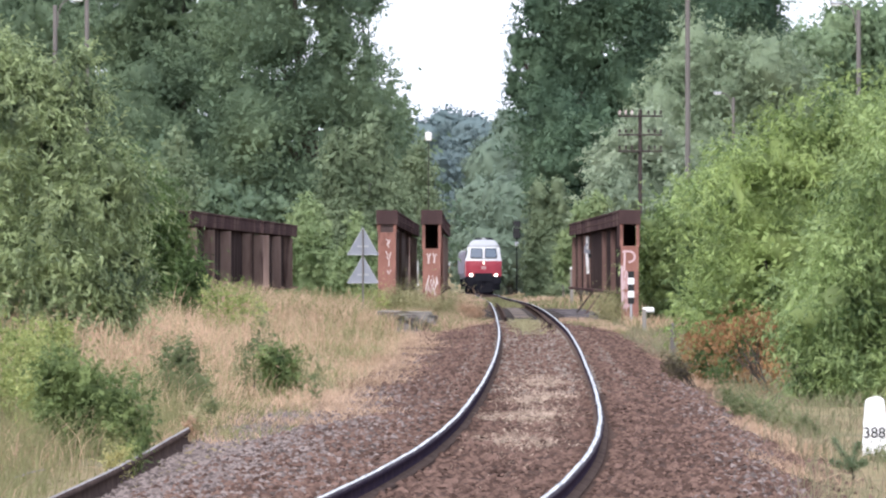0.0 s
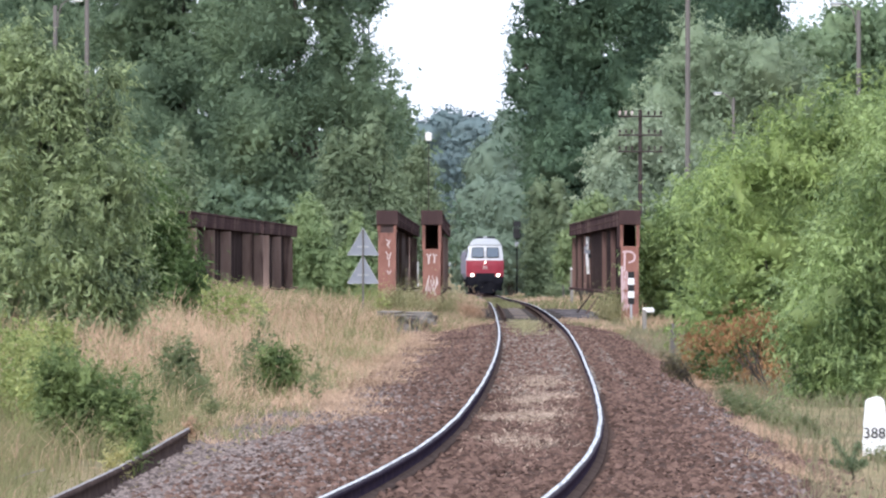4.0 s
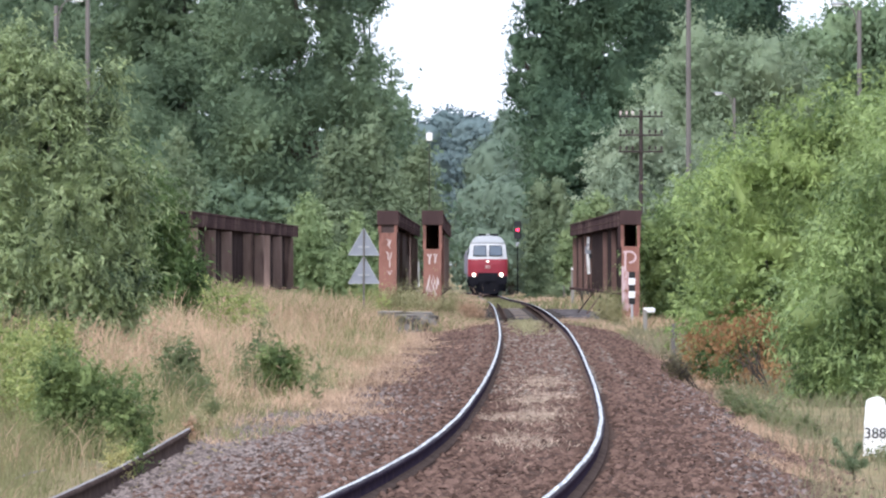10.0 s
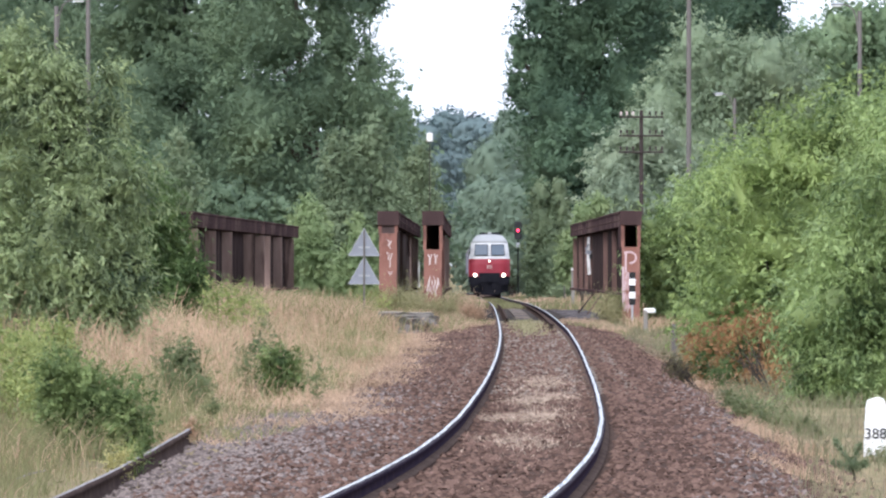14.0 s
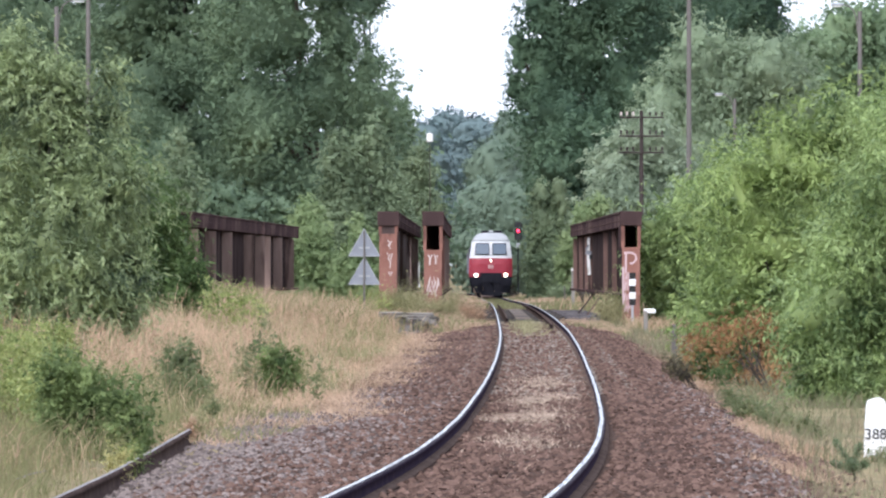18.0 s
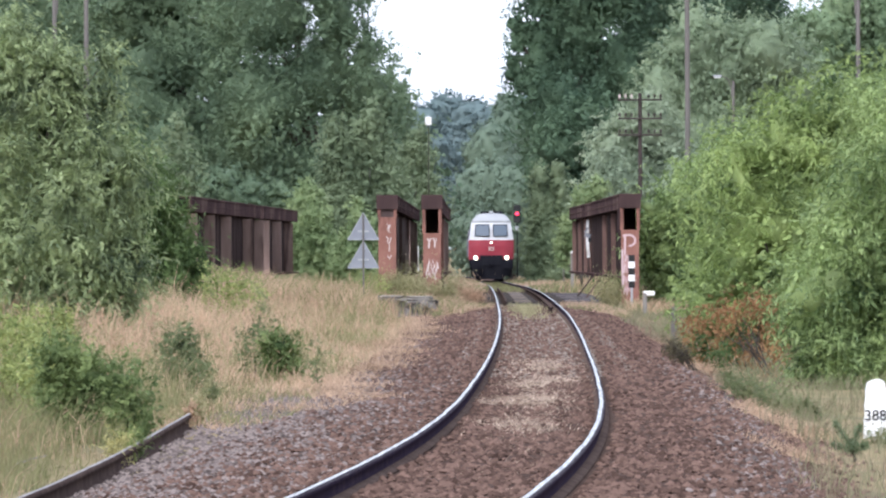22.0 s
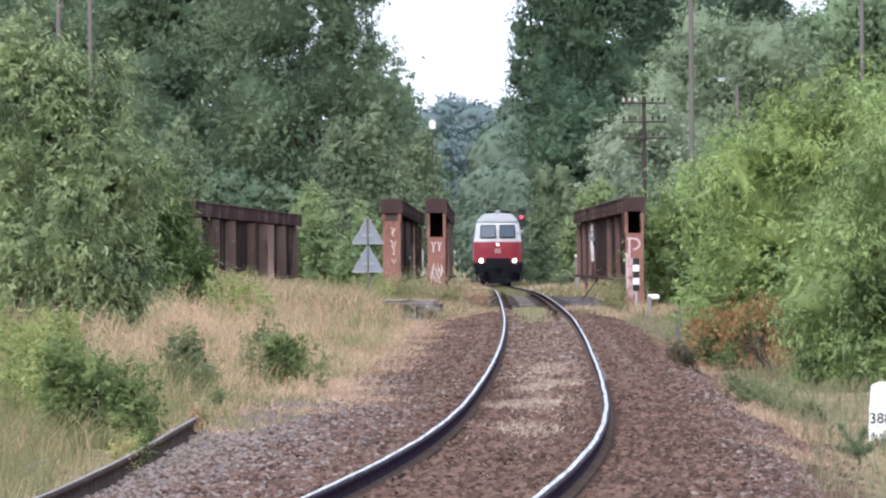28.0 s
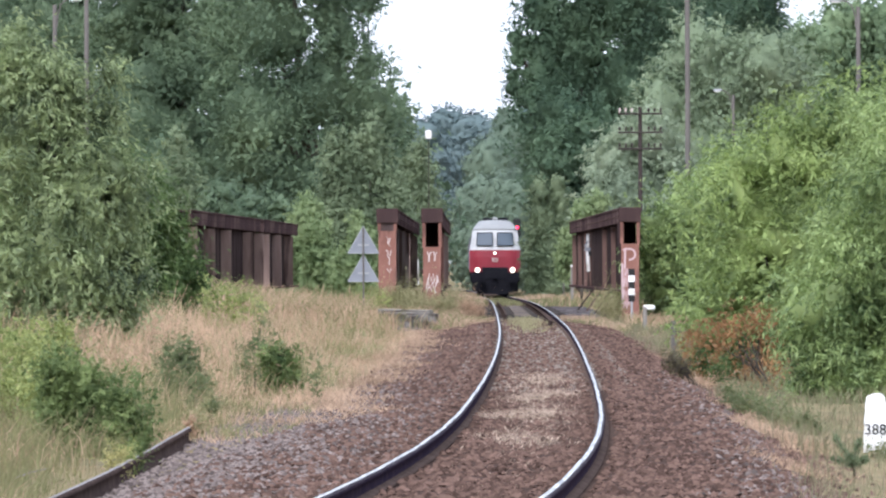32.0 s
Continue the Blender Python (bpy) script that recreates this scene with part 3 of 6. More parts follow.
def crown_mesh(name, rng, blobs, leaves, length, width, material, droop=0.2, ragged=0.5, sprig=6, rough=1.45, deep=0.14, flat=0.26):
    """Sprigs of leaves over swelling boughs: each sprig a short arching twig with leaves to both sides."""
    blobs = np.array(blobs, float)
    seed = int(rng.integers(1, 9999))
    size = float(np.median(np.minimum(blobs[:, 3], blobs[:, 5])))
    at, normal, out = on_masses(rng, blobs, max(6, int(leaves / sprig)), size, seed, rough)
    n = len(at)
    at = at - out * (size * deep * rng.exponential(1.0, n).clip(0, 3))[:, None]
    way = normal * 0.7 + np.array((0, 0, 0.35)) * (1 - droop) + rng.normal(0, 0.55, (n, 3))
    way /= np.linalg.norm(way, axis=1, keepdims=True)
    run = length * (0.45 * sprig) ** 0.8 * rng.uniform(0.5, 1.3, n) * (1 + ragged * (rng.random(n) < 0.12) * rng.uniform(0.5, 1.6, n))
    s = (np.arange(sprig)[None, :] + rng.uniform(0.1, 0.9, (n, sprig))) / sprig
    path = at[:, None] + way[:, None] * (s * run[:, None])[..., None]
    path[..., 2] -= 0.75 * droop * run[:, None] * s**2
    tangent = way[:, None] * np.ones((1, sprig, 1)) - np.array((0, 0, 1.5)) * (droop * s)[..., None]
    side = np.cross(tangent, normal[:, None] + np.array((0, 0, 0.2)))
    side *= np.where(np.arange(sprig) % 2, 1.0, -1.0)[None, :, None]
    hang = tangent * 0.8 + side * 0.75 + np.array((0, 0, -1.1)) * droop + rng.normal(0, 0.25, path.shape)
    up = normal[:, None] * 1.0 + np.array((0, 0, 0.35)) + rng.normal(0, flat, path.shape)
    path = path + hang * length * 0.35 + rng.normal(0, length * 0.12, path.shape)
    v, f = leaf_quads(rng, path.reshape(-1, 3), up.reshape(-1, 3), hang.reshape(-1, 3), length, width)
    # larger leaves further in, seen through the gaps
    m = int(leaves * 0.1)
    at, normal, out = on_masses(rng, blobs, m, size, seed, rough)
    at = at - out * (size * rng.uniform(0.22, 0.5, len(at)))[:, None]
    v2, f2 = leaf_quads(rng, at, normal + rng.normal(0, 0.4, at.shape), rng.normal(0, 0.6, at.shape) + (0, 0, -droop), length * 1.5, min(width * 2.4, length))
    return mesh_from(name, np.concatenate([v, v2]), np.concatenate([f, f2 + len(v)]), material), (size, seed, rough)


def unit_ball(cuts):
    bm = bmesh.new()
    bmesh.ops.create_icosphere(bm, subdivisions=cuts, radius=1)
    bm.verts.index_update()
    out = np.array([v.co[:] for v in bm.verts]), np.array([[v.index for v in f.verts] for f in bm.faces])
    bm.free()
    return out


BALLS = {cuts: unit_ball(cuts) for cuts in (2, 3)}


def heart_mesh(rng, blobs, scale, material, swelling):
    """The dense twiggy foliage under the outer leaves, which closes the crown to the light."""
    V, F = [], []
    size, seed, rough = swelling
    ball, tris = BALLS[3 if size > 2 else 2]
    for i, b in enumerate(blobs):
        b = np.array(b, float)
        at = b[:3] + ball * b[3:6]
        e = ball / b[3:6]
        e /= np.linalg.norm(e, axis=1, keepdims=True)
        d = swell(at, size, seed, rough) * min(1.0, min(b[3], b[5]) / size)
        V.append(b[:3] + ball * b[3:6] * scale + e * (d + rng.normal(0, 0.02 * size, len(d)))[:, None])
        F.append(tris + i * len(ball))
    return mesh_from("inner_foliage", np.concatenate(V), np.concatenate(F), material)


def trunk_mesh(rng, r, blobs, stems=1):
    """Stem and limbs, each running into the heart of one of the masses."""
    bm = bmesh.new()
    ends = [Vector(b[:3]) for b in blobs]
    if stems > 1:
        for e in ends:
            a = Vector((rng.uniform(-1, 1) * r * 3, rng.uniform(-1, 1) * r * 3, -0.2))
            mid = a.lerp(e, 0.5) + Vector((0, 0, 0.1 * e.z))
            rod(bm, a, mid, r, r * 0.75, 7)
            rod(bm, mid, e, r * 0.75, r * 0.25, 6)
        return bm
    low = min(e.z for e in ends)
    fork = Vector((sum(e.x for e in ends) / len(ends) * 0.6, 0, max(0.55 * low, 0.25 * max(e.z for e in ends))))
    rod(bm, (0, 0, -0.4), fork * 0.5, r * 1.25, r, 9)
    rod(bm, fork * 0.5, fork, r, r * 0.85, 9)
    for e in ends:
        mid = fork.lerp(e, 0.5) + Vector((rng.uniform(-0.1, 0.1) * e.z * 0.3, 0, 0.04 * e.z))
        rod(bm, fork, mid, r * 0.6, r * 0.38, 7)
        rod(bm, mid, e, r * 0.38, r * 0.12, 6)
    return bm


def tree(name, x, y, blobs, leaves, length, width, leaf, bark, label, r=0.25, category="tree", seed=1, group="", stems=1, heart=0.42, **kw):
    """A tree or bush: trunk with limbs and a crown over masses given as (dx, dy, height, rx, ry, rz) from its foot."""
    rng = np.random.default_rng(seed)
    z = float(ground_z(x, y))
    t = thing(name, pose(x, y, z), label, category, group)
    part("trunk", trunk_mesh(rng, r, blobs, stems=stems), bark, t, smooth=True)
    kw.setdefault("deep", 0.19 if heart else 0.5)
    crown, swelling = crown_mesh("crown", rng, blobs, leaves, length, width, leaf, **kw)
    part("crown", crown, None, t)
    if heart:
        part("inner_foliage", heart_mesh(rng, blobs, heart, leaf, swelling), None, t)
    return t


def px(x, y, dist):
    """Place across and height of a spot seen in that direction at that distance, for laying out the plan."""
    return (x - 784) * dist / 12801.0, 1.5 + (480 - y) * dist / 12801.0


def tree_at(name, dist, spots, *a, foot=None, skirt=False, **kw):
    """A tree whose masses are given as (direction x, direction y, radius across, radius up) at one distance."""
    xs = [px(s[0], s[1], dist) for s in spots]
    fx = px(foot, 500, dist)[0] if foot is not None else sum(v[0] for v in xs) / len(xs)
    gz = float(ground_z(fx, dist))
    k = dist / 12801.0
    rng = random.Random(len(spots) + int(dist))
    blobs = [(X - fx, rng.uniform(-0.5, 0.5) * s[2] * k, Z - gz, s[2] * k, s[2] * k * 0.95, s[3] * k) for s, (X, Z) in zip(spots, xs)]
    if skirt:
        # low growth down to the ground
        for b in list(blobs):
            z = b[2] - 0.9 * b[5]
            while z > 0.35 * b[5]:
                blobs.append((b[0], b[1], z, b[3] * 0.88, b[4] * 0.88, b[5]))
                z -= 1.0 * b[5]
    return tree(name, fx, dist, blobs, *a, **kw)


def woods():
    # tall dark trees behind the bridge, on both sides of the line
    L = "tall dark green deciduous tree behind the bridge"
    tree_at("tree", 395, [(560, 170, 105, 130), (600, 60, 60, 90), (480, 60, 120, 120), (640, 190, 60, 110), (560, 330, 110, 90), (470, 210, 110, 120), (520, -90, 110, 90), (652, 120, 24, 50), (684, 212, 20, 30), (684, 280, 36, 60), (696, 360, 34, 60)],
            76000, 0.17, 0.105, M_L_OAK, M_BARK, L, r=0.5, heart=0.5, flat=0.2, droop=0.0, ragged=0.15,  seed=11, foot=540)
    tree_at("tree", 405, [(330, 120, 120, 130), (400, 30, 110, 110), (250, 40, 110, 110), (300, 260, 130, 110), (420, 250, 100, 110), (330, -90, 130, 90)],
            76000, 0.17, 0.105, M_L_OAK, M_BARK, L, r=0.5, heart=0.5, flat=0.2, droop=0.0, ragged=0.15,  seed=12, foot=330)
    tree_at("tree", 420, [(120, 90, 130, 130), (200, 200, 120, 120), (60, 230, 120, 120), (40, 60, 110, 110), (130, -70, 140, 90)],
            60000, 0.17, 0.105, M_L_OAK, M_BARK, L, r=0.5, heart=0.5, flat=0.2, droop=0.0, ragged=0.15,  seed=13, foot=120)
    tree_at("tree", 450, [(640, -30, 40, 45), (600, -60, 70, 70), (655, 10, 22, 22), (690, 230, 40, 60), (670, 330, 60, 90)],
            10640, 0.32, 0.2, M_L_OAK, M_BARK, L, r=0.25, seed=14, foot=610)
    tree_at("tree", 400, [(440, 390, 90, 60), (330, 380, 80, 70), (560, 400, 90, 70), (220, 380, 90, 80), (650, 420, 70, 80), (300, 310, 80, 60), (400, 320, 80, 60)],
            42000, 0.21, 0.12, M_L_OAK, M_BARK, "dark green understorey trees behind the bridge", r=0.3, heart=0.6, flat=0.2, droop=0.0, ragged=0.15,  seed=15, foot=440)
    R = "tall deep green tree beside the line beyond the bridge"
    tree_at("tree", 425, [(1010, 90, 90, 130), (1080, 0, 110, 110), (966, 150, 58, 90), (1100, 160, 110, 120), (1000, 240, 90, 80), (1020, 330, 70, 70), (1050, -90, 110, 80), (958, 20, 45, 60), (921, 95, 26, 56), (911, 150, 20, 32)],
            76000, 0.17, 0.105, M_L_OAK_DEEP, M_BARK, R, r=0.5, heart=0.52, flat=0.2, droop=0.0, ragged=0.15,  seed=21, foot=1040)
    tree_at("tree", 435, [(1040, 320, 80, 80), (1120, 300, 100, 100), (990, 340, 60, 60), (1180, 60, 110, 110), (1030, 370, 50, 60)],
            34000, 0.21, 0.12, M_L_OAK_DEEP, M_BARK, R, r=0.4, heart=0.6, flat=0.2, droop=0.0, ragged=0.15,  seed=22, foot=1080)
    tree_at("tree", 455, [(1260, 30, 100, 80), (1320, 60, 70, 60), (1200, -20, 80, 60), (1330, 10, 55, 45), (1350, 60, 45, 40)],
            34000, 0.21, 0.12, M_L_OAK_DEEP, M_BARK, R, r=0.4, heart=0.6, flat=0.2, droop=0.0, ragged=0.15,  seed=23, foot=1250)
    tree_at("tree", 470, [(1480, 85, 70, 60), (1560, 60, 90, 60), (1425, 110, 46, 50), (1510, 50, 60, 42), (1470, 140, 70, 50), (1550, 140, 80, 50), (1500, 180, 120, 80), (1620, 110, 90, 90), (1520, 300, 120, 90), (1400, 290, 90, 90)],
            30000, 0.29, 0.18, M_L_PALE, M_BARK, "pale green rounded tree behind the lamp posts", r=0.4, heart=0.6, flat=0.2, droop=0.0, ragged=0.15,  seed=24, foot=1510)
    tree_at("tree", 416, [(1000, 300, 50, 60), (1045, 260, 60, 60), (1025, 360, 50, 60), (1080, 330, 60, 70)],
            11970, 0.25, 0.17, M_L_OAK_DEEP, M_BARK, "deep green lower tree beyond the bridge", r=0.2, heart=0.6, flat=0.2, droop=0.0, ragged=0.15,  seed=26, foot=1035)
    W = "silvery grey-green willow behind the bridge"
    tree_at("willow", 335, [(1240, 120, 65, 75), (1290, 170, 90, 80), (1200, 210, 70, 80), (1360, 130, 65, 65), (1380, 210, 80, 80), (1250, 280, 110, 90)],
            37240, 0.2, 0.08, M_L_WILLOW, M_BARK, W, r=0.4, heart=0.66,  seed=31, foot=1270, droop=0.35)
    tree_at("willow", 320, [(1100, 300, 55, 65), (1150, 260, 50, 60), (1130, 370, 90, 70), (1180, 330, 70, 80), (1085, 340, 40, 50)],
            26600, 0.19, 0.075, M_L_SILVER, M_BARK, W, r=0.3, heart=0.66,  seed=32, foot=1135, droop=0.35)
    # the birches and saplings between the bridge girders
    tree_at("birch", 300, [(655, 290, 34, 50), (662, 240, 15, 30), (645, 262, 16, 30), (597, 305, 32, 45), (588, 258, 11, 28), (606, 265, 10, 22), (625, 345, 52, 55), (682, 350, 32, 50), (620, 415, 65, 60), (690, 410, 48, 70)],
            19380, 0.2, 0.075, M_L_BIRCH, M_BIRCH, "pale-barked birch growing behind the rusty girders", r=0.14, heart=0.6, seed=41,  foot=640, droop=0.3)
    tree_at("sapling", 290, [(545, 420, 38, 50), (525, 470, 30, 45), (570, 480, 40, 50), (545, 375, 18, 25), (600, 500, 30, 40), (500, 500, 20, 30)],
            15960, 0.15, 0.07, M_L_SAPLING, M_BARK, "light green leafy sapling between the bridges", r=0.08, skirt=True, heart=0.7, seed=42,  foot=548)
    tree_at("sapling", 296, [(318, 300, 26, 48), (298, 335, 30, 40), (338, 345, 24, 34), (318, 250, 12, 22)],
            7980, 0.17, 0.08, M_L_BIRCH, M_BARK, "greyish green young tree behind the disused girder", r=0.07, skirt=True, seed=48,  foot=318)
    tree_at("bush", 312, [(400, 345, 38, 30), (445, 362, 40, 26), (365, 360, 30, 30), (500, 368, 34, 22), (420, 400, 60, 40), (490, 410, 50, 40)],
            10260, 0.15, 0.08, M_L_OAK, M_BARK, "green leafy understorey behind the disused girder", r=0.06, skirt=True, seed=49,  foot=430, category="bush", stems=3)
    tree_at("sapling", 286, [(640, 470, 35, 50), (660, 500, 45, 40), (632, 410, 12, 30), (615, 500, 30, 40), (650, 440, 18, 30)],
            13680, 0.15, 0.07, M_L_SAPLING, M_BARK, "light green leafy sapling between the bridges", r=0.08, skirt=True, heart=0.7, seed=43,  foot=645)
    tree_at("birch", 360, [(740, 320, 25, 50), (735, 390, 35, 60), (722, 310, 16, 30), (760, 400, 25, 60), (745, 272, 10, 18)],
            10260, 0.2, 0.08, M_L_BIRCH, M_BIRCH, "pale-barked birch beyond the bridge", r=0.12, heart=0.65, seed=44,  foot=738)
    tree_at("sapling", 408, [(962, 400, 28, 60), (975, 460, 40, 60), (948, 460, 22, 60), (985, 380, 26, 45), (955, 345, 18, 28), (990, 335, 14, 20)],
            14820, 0.17, 0.10, M_L_BIRCH, M_BARK, "slender light green young tree beside the line", r=0.12, skirt=True, heart=0.7, seed=45,  foot=965)
    tree_at("sapling", 310, [(1040, 385, 22, 18), (1015, 440, 22, 30), (1060, 365, 16, 14), (1000, 470, 14, 30)],
            5700, 0.15, 0.10, M_L_SAPLING, M_BARK, "leafy sapling leaning over the rusty girder", r=0.06, seed=46, foot=1030)
    tree_at("bush", 278, [(1150, 440, 40, 40), (1120, 470, 40, 40), (1190, 450, 50, 50), (1240, 440, 60, 60)],
            12540, 0.17, 0.1, M_L_BANK, M_BARK, "dark green scrub behind the girder end", r=0.06, seed=47, foot=1160, skirt=True, category="bush", stems=3)
    # woods behind, which close the view on both sides
    for i, c in enumerate((-260, -60, 120, 300, 480, 640, 1130, 1290, 1450, 1620, 1800)):
        d = 520 + 25 * math.sin(i * 1.9)
        tree_at("tree", d, [(c, 300, 110, 110), (c - 70, 400, 90, 80), (c + 70, 410, 90, 80), (c, 200, 80, 70)],
                4788, 0.5, 0.36, M_L_OAK, M_BARK, "green tree of the wood behind the bridge", r=0.4, seed=200 + i, foot=c, group="woods", heart=0.42)
    # far woods closing the view along the line, haze put into leaf colours
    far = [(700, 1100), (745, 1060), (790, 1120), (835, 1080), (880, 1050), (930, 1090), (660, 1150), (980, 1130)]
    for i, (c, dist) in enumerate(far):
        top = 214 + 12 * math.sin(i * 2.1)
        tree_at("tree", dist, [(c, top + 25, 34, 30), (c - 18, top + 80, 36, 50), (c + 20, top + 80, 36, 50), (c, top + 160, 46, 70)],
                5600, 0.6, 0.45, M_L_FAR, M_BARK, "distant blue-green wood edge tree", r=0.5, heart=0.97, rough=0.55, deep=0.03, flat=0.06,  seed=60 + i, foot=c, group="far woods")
    # nearer far trees: green paled for haze, crowns smoothed to match
    for i, (c, t, w, dist) in enumerate([(870, 310, 45, 760), (915, 270, 40, 780), (850, 380, 42, 720), (905, 370, 50, 700), (897, 258, 26, 820)]):
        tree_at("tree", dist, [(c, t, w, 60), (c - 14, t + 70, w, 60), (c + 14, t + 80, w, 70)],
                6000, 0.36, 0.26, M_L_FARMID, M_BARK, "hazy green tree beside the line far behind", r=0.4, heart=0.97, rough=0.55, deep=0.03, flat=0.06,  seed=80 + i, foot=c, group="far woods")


BOUGHS = []


def twigs(x, y, high, lean, seed):
    """Bare dry twigs: stems that lean over and fork twice, with a few withered leaves."""
    rng = np.random.default_rng(seed)
    t = thing("shrub", pose(x, y, float(ground_z(x, y))), "scraggy dark half-bare twigs at the ballast edge", "shrub")
    tips = []
    for _ in range(4):
        bm = bmesh.new()
        a = Vector((rng.uniform(-0.06, 0.06), rng.uniform(-0.06, 0.06), -0.05))
        b = Vector((lean * high * rng.uniform(0.4, 0.7) + rng.uniform(-0.08, 0.08), rng.uniform(-0.1, 0.1), high * rng.uniform(0.45, 0.65)))
        rod(bm, a, b, 0.012, 0.009, 6)
        for _ in range(4):
            f = a.lerp(b, rng.uniform(0.5, 1.0))
            c = f + Vector((lean * high * rng.uniform(0.05, 0.5) + rng.uniform(-0.1, 0.1), rng.uniform(-0.1, 0.1), high * rng.uniform(0.08, 0.4)))
            rod(bm, f, c, 0.008, 0.005, 5)
            for _ in range(3):
                g = f.lerp(c, rng.uniform(0.4, 1.0))
                e = g + Vector((rng.uniform(-0.12, 0.08), rng.uniform(-0.08, 0.08), rng.uniform(-0.04, 0.12)))
                rod(bm, g, e, 0.005, 0.003, 4)
                tips.append((*e, 0.05, 0.05, 0.045))
        part("stem", bm, M_BARK, t)
    if lean < -0.7 or high < 0.55:
        part("withered_leaves", crown_mesh("withered_leaves", rng, tips, 700, 0.045, 0.012, M_L_TWIG, droop=0.3, ragged=1.0, deep=0.5)[0], None, t)


def bushes():
    # willow scrub on the left bank
    A = "large grey-green willow bush on the dry bank"
    bush = tree_at("willow_bush", 118, [(60, 225, 80, 80), (12, 130, 46, 70), (150, 330, 100, 90), (10, 330, 110, 120), (214, 312, 48, 50), (140, 430, 80, 84), (84, 450, 136, 110), (132, 505, 78, 74)],
            58000, 0.14, 0.031, M_L_LEFT, M_BARK, A, r=0.05, seed=101, foot=120, stems=4, droop=0.5, category="bush", skirt=True, ragged=1.6, rough=2.3, heart=0.42, flat=0.5)
    # its loose upper boughs, which the wind throws about
    rng = np.random.default_rng(9)
    X, Z = px(70, 300, 118)
    k = 118 / 12801.0
    at = Vector((X, 118, Z)) - bush.matrix_basis.translation
    blobs = [((a - 70) * k, 0.1 * i, (300 - b) * k, r * k, r * k, q * k) for i, (a, b, r, q) in enumerate([(35, 150, 45, 40), (85, 128, 26, 24), (122, 150, 18, 24), (50, 95, 18, 26), (192, 132, 16, 18), (110, 190, 34, 28), (190, 200, 18, 22), (28, 62, 14, 20)])]
    bough = part("bough", crown_mesh("bough", rng, blobs, 9500, 0.15, 0.03, M_L_LEFT, droop=0.5, ragged=2.0, deep=0.5, flat=0.5, sprig=8)[0], None, bush, "loose leafy boughs in the wind")
    part("bough_stem", trunk_mesh(rng, 0.018, blobs, stems=3), M_BARK, bough)
    bough.matrix_basis = Matrix.Translation(at)
    BOUGHS.append((bough, at))
    tree_at("willow_bush", 160, [(262, 440, 60, 70), (305, 500, 52, 60), (245, 368, 64, 62), (280, 530, 60, 50), (208, 305, 40, 46), (296, 398, 32, 42), (326, 482, 32, 46), (322, 530, 32, 30)],
            32000, 0.145, 0.034, M_L_BANK, M_BARK, "dense dark green willow bush beside the girder", r=0.05, seed=102, foot=280, stems=3, droop=0.5, category="bush", skirt=True, ragged=1.4, rough=2.0, heart=0.42, flat=0.5)
    # lime green scrub on the right bank
    B = "broad yellow-green bush crowding the track"
    tree_at("bush", 204, [(1186, 425, 56, 66), (1240, 375, 62, 66), (1202, 500, 52, 70), (1270, 470, 80, 90), (1305, 325, 68, 66)],
            34000, 0.165, 0.055, M_L_GREEN, M_BARK, B, r=0.05, seed=111, foot=1240, stems=4, droop=0.4, category="bush", skirt=True, rough=2.0, ragged=1.3, heart=0.42, flat=0.5)
    tree_at("bush", 135, [(1392, 295, 92, 84), (1335, 390, 100, 95), (1445, 248, 76, 70), (1300, 520, 90, 80), (1420, 440, 120, 120), (1515, 245, 80, 80), (1590, 235, 80, 85)],
            56000, 0.125, 0.032, M_L_LIME, M_BARK, B, r=0.05, seed=112, foot=1390, stems=5, droop=0.4, category="bush", skirt=True, rough=2.0, ragged=1.3, heart=0.42, flat=0.5)
    tree_at("bush", 104, [(1500, 560, 95, 90), (1560, 430, 110, 110), (1470, 640, 70, 60), (1560, 640, 90, 70), (1620, 300, 110, 130)],
            48000, 0.115, 0.027, M_L_GREEN, M_BARK, "fresh green narrow-leaved bush beside the distance stone", r=0.04, seed=113, foot=1540, stems=5, droop=0.55, category="bush", skirt=True, rough=2.0, ragged=1.3, heart=0.42, flat=0.5)
    tree_at("dead_shrub", 112, [(1262, 615, 56, 46), (1330, 645, 66, 48), (1345, 590, 46, 44), (1238, 648, 32, 32), (1290, 672, 60, 26), (1300, 585, 40, 30), (1335, 695, 50, 22)],
            4600, 0.07, 0.026, M_L_DEAD, M_BARK, "withered shrub with brown dead leaves", r=0.015, seed=114, foot=1330, stems=5, droop=0.5, ragged=1.6, category="shrub", heart=0)
    for x, d, high, lean, seed in ((1236, 106, 0.62, -0.75, 115), (1218, 107.5, 0.5, -0.5, 116), (1368, 110.4, 0.95, -0.6, 117)):
        twigs(px(x, 500, d)[0], d, high, lean, seed)
    S = "small rounded dark green shrub in dry grass"
    tree_at("shrub", 66, [(185, 710, 60, 48), (145, 680, 48, 38), (222, 752, 46, 42), (130, 735, 50, 42), (105, 660, 40, 30), (240, 780, 24, 22)],
            15000, 0.042, 0.019, M_L_SHRUB, M_BARK, S, r=0.012, seed=121, foot=185, stems=4, category="shrub", droop=0.1, ragged=2.2, rough=2.3, sprig=8, skirt=True, heart=0.42)
    tree_at("shrub", 87, [(322, 640, 34, 32), (338, 690, 42, 36), (305, 680, 30, 34), (350, 715, 34, 20)],
            3420, 0.045, 0.022, M_L_LOW, M_BARK, "dull green half-dry shrub in the grass", r=0.01, seed=122, foot=332, stems=4, category="shrub", droop=0.1, ragged=1.8, heart=0)
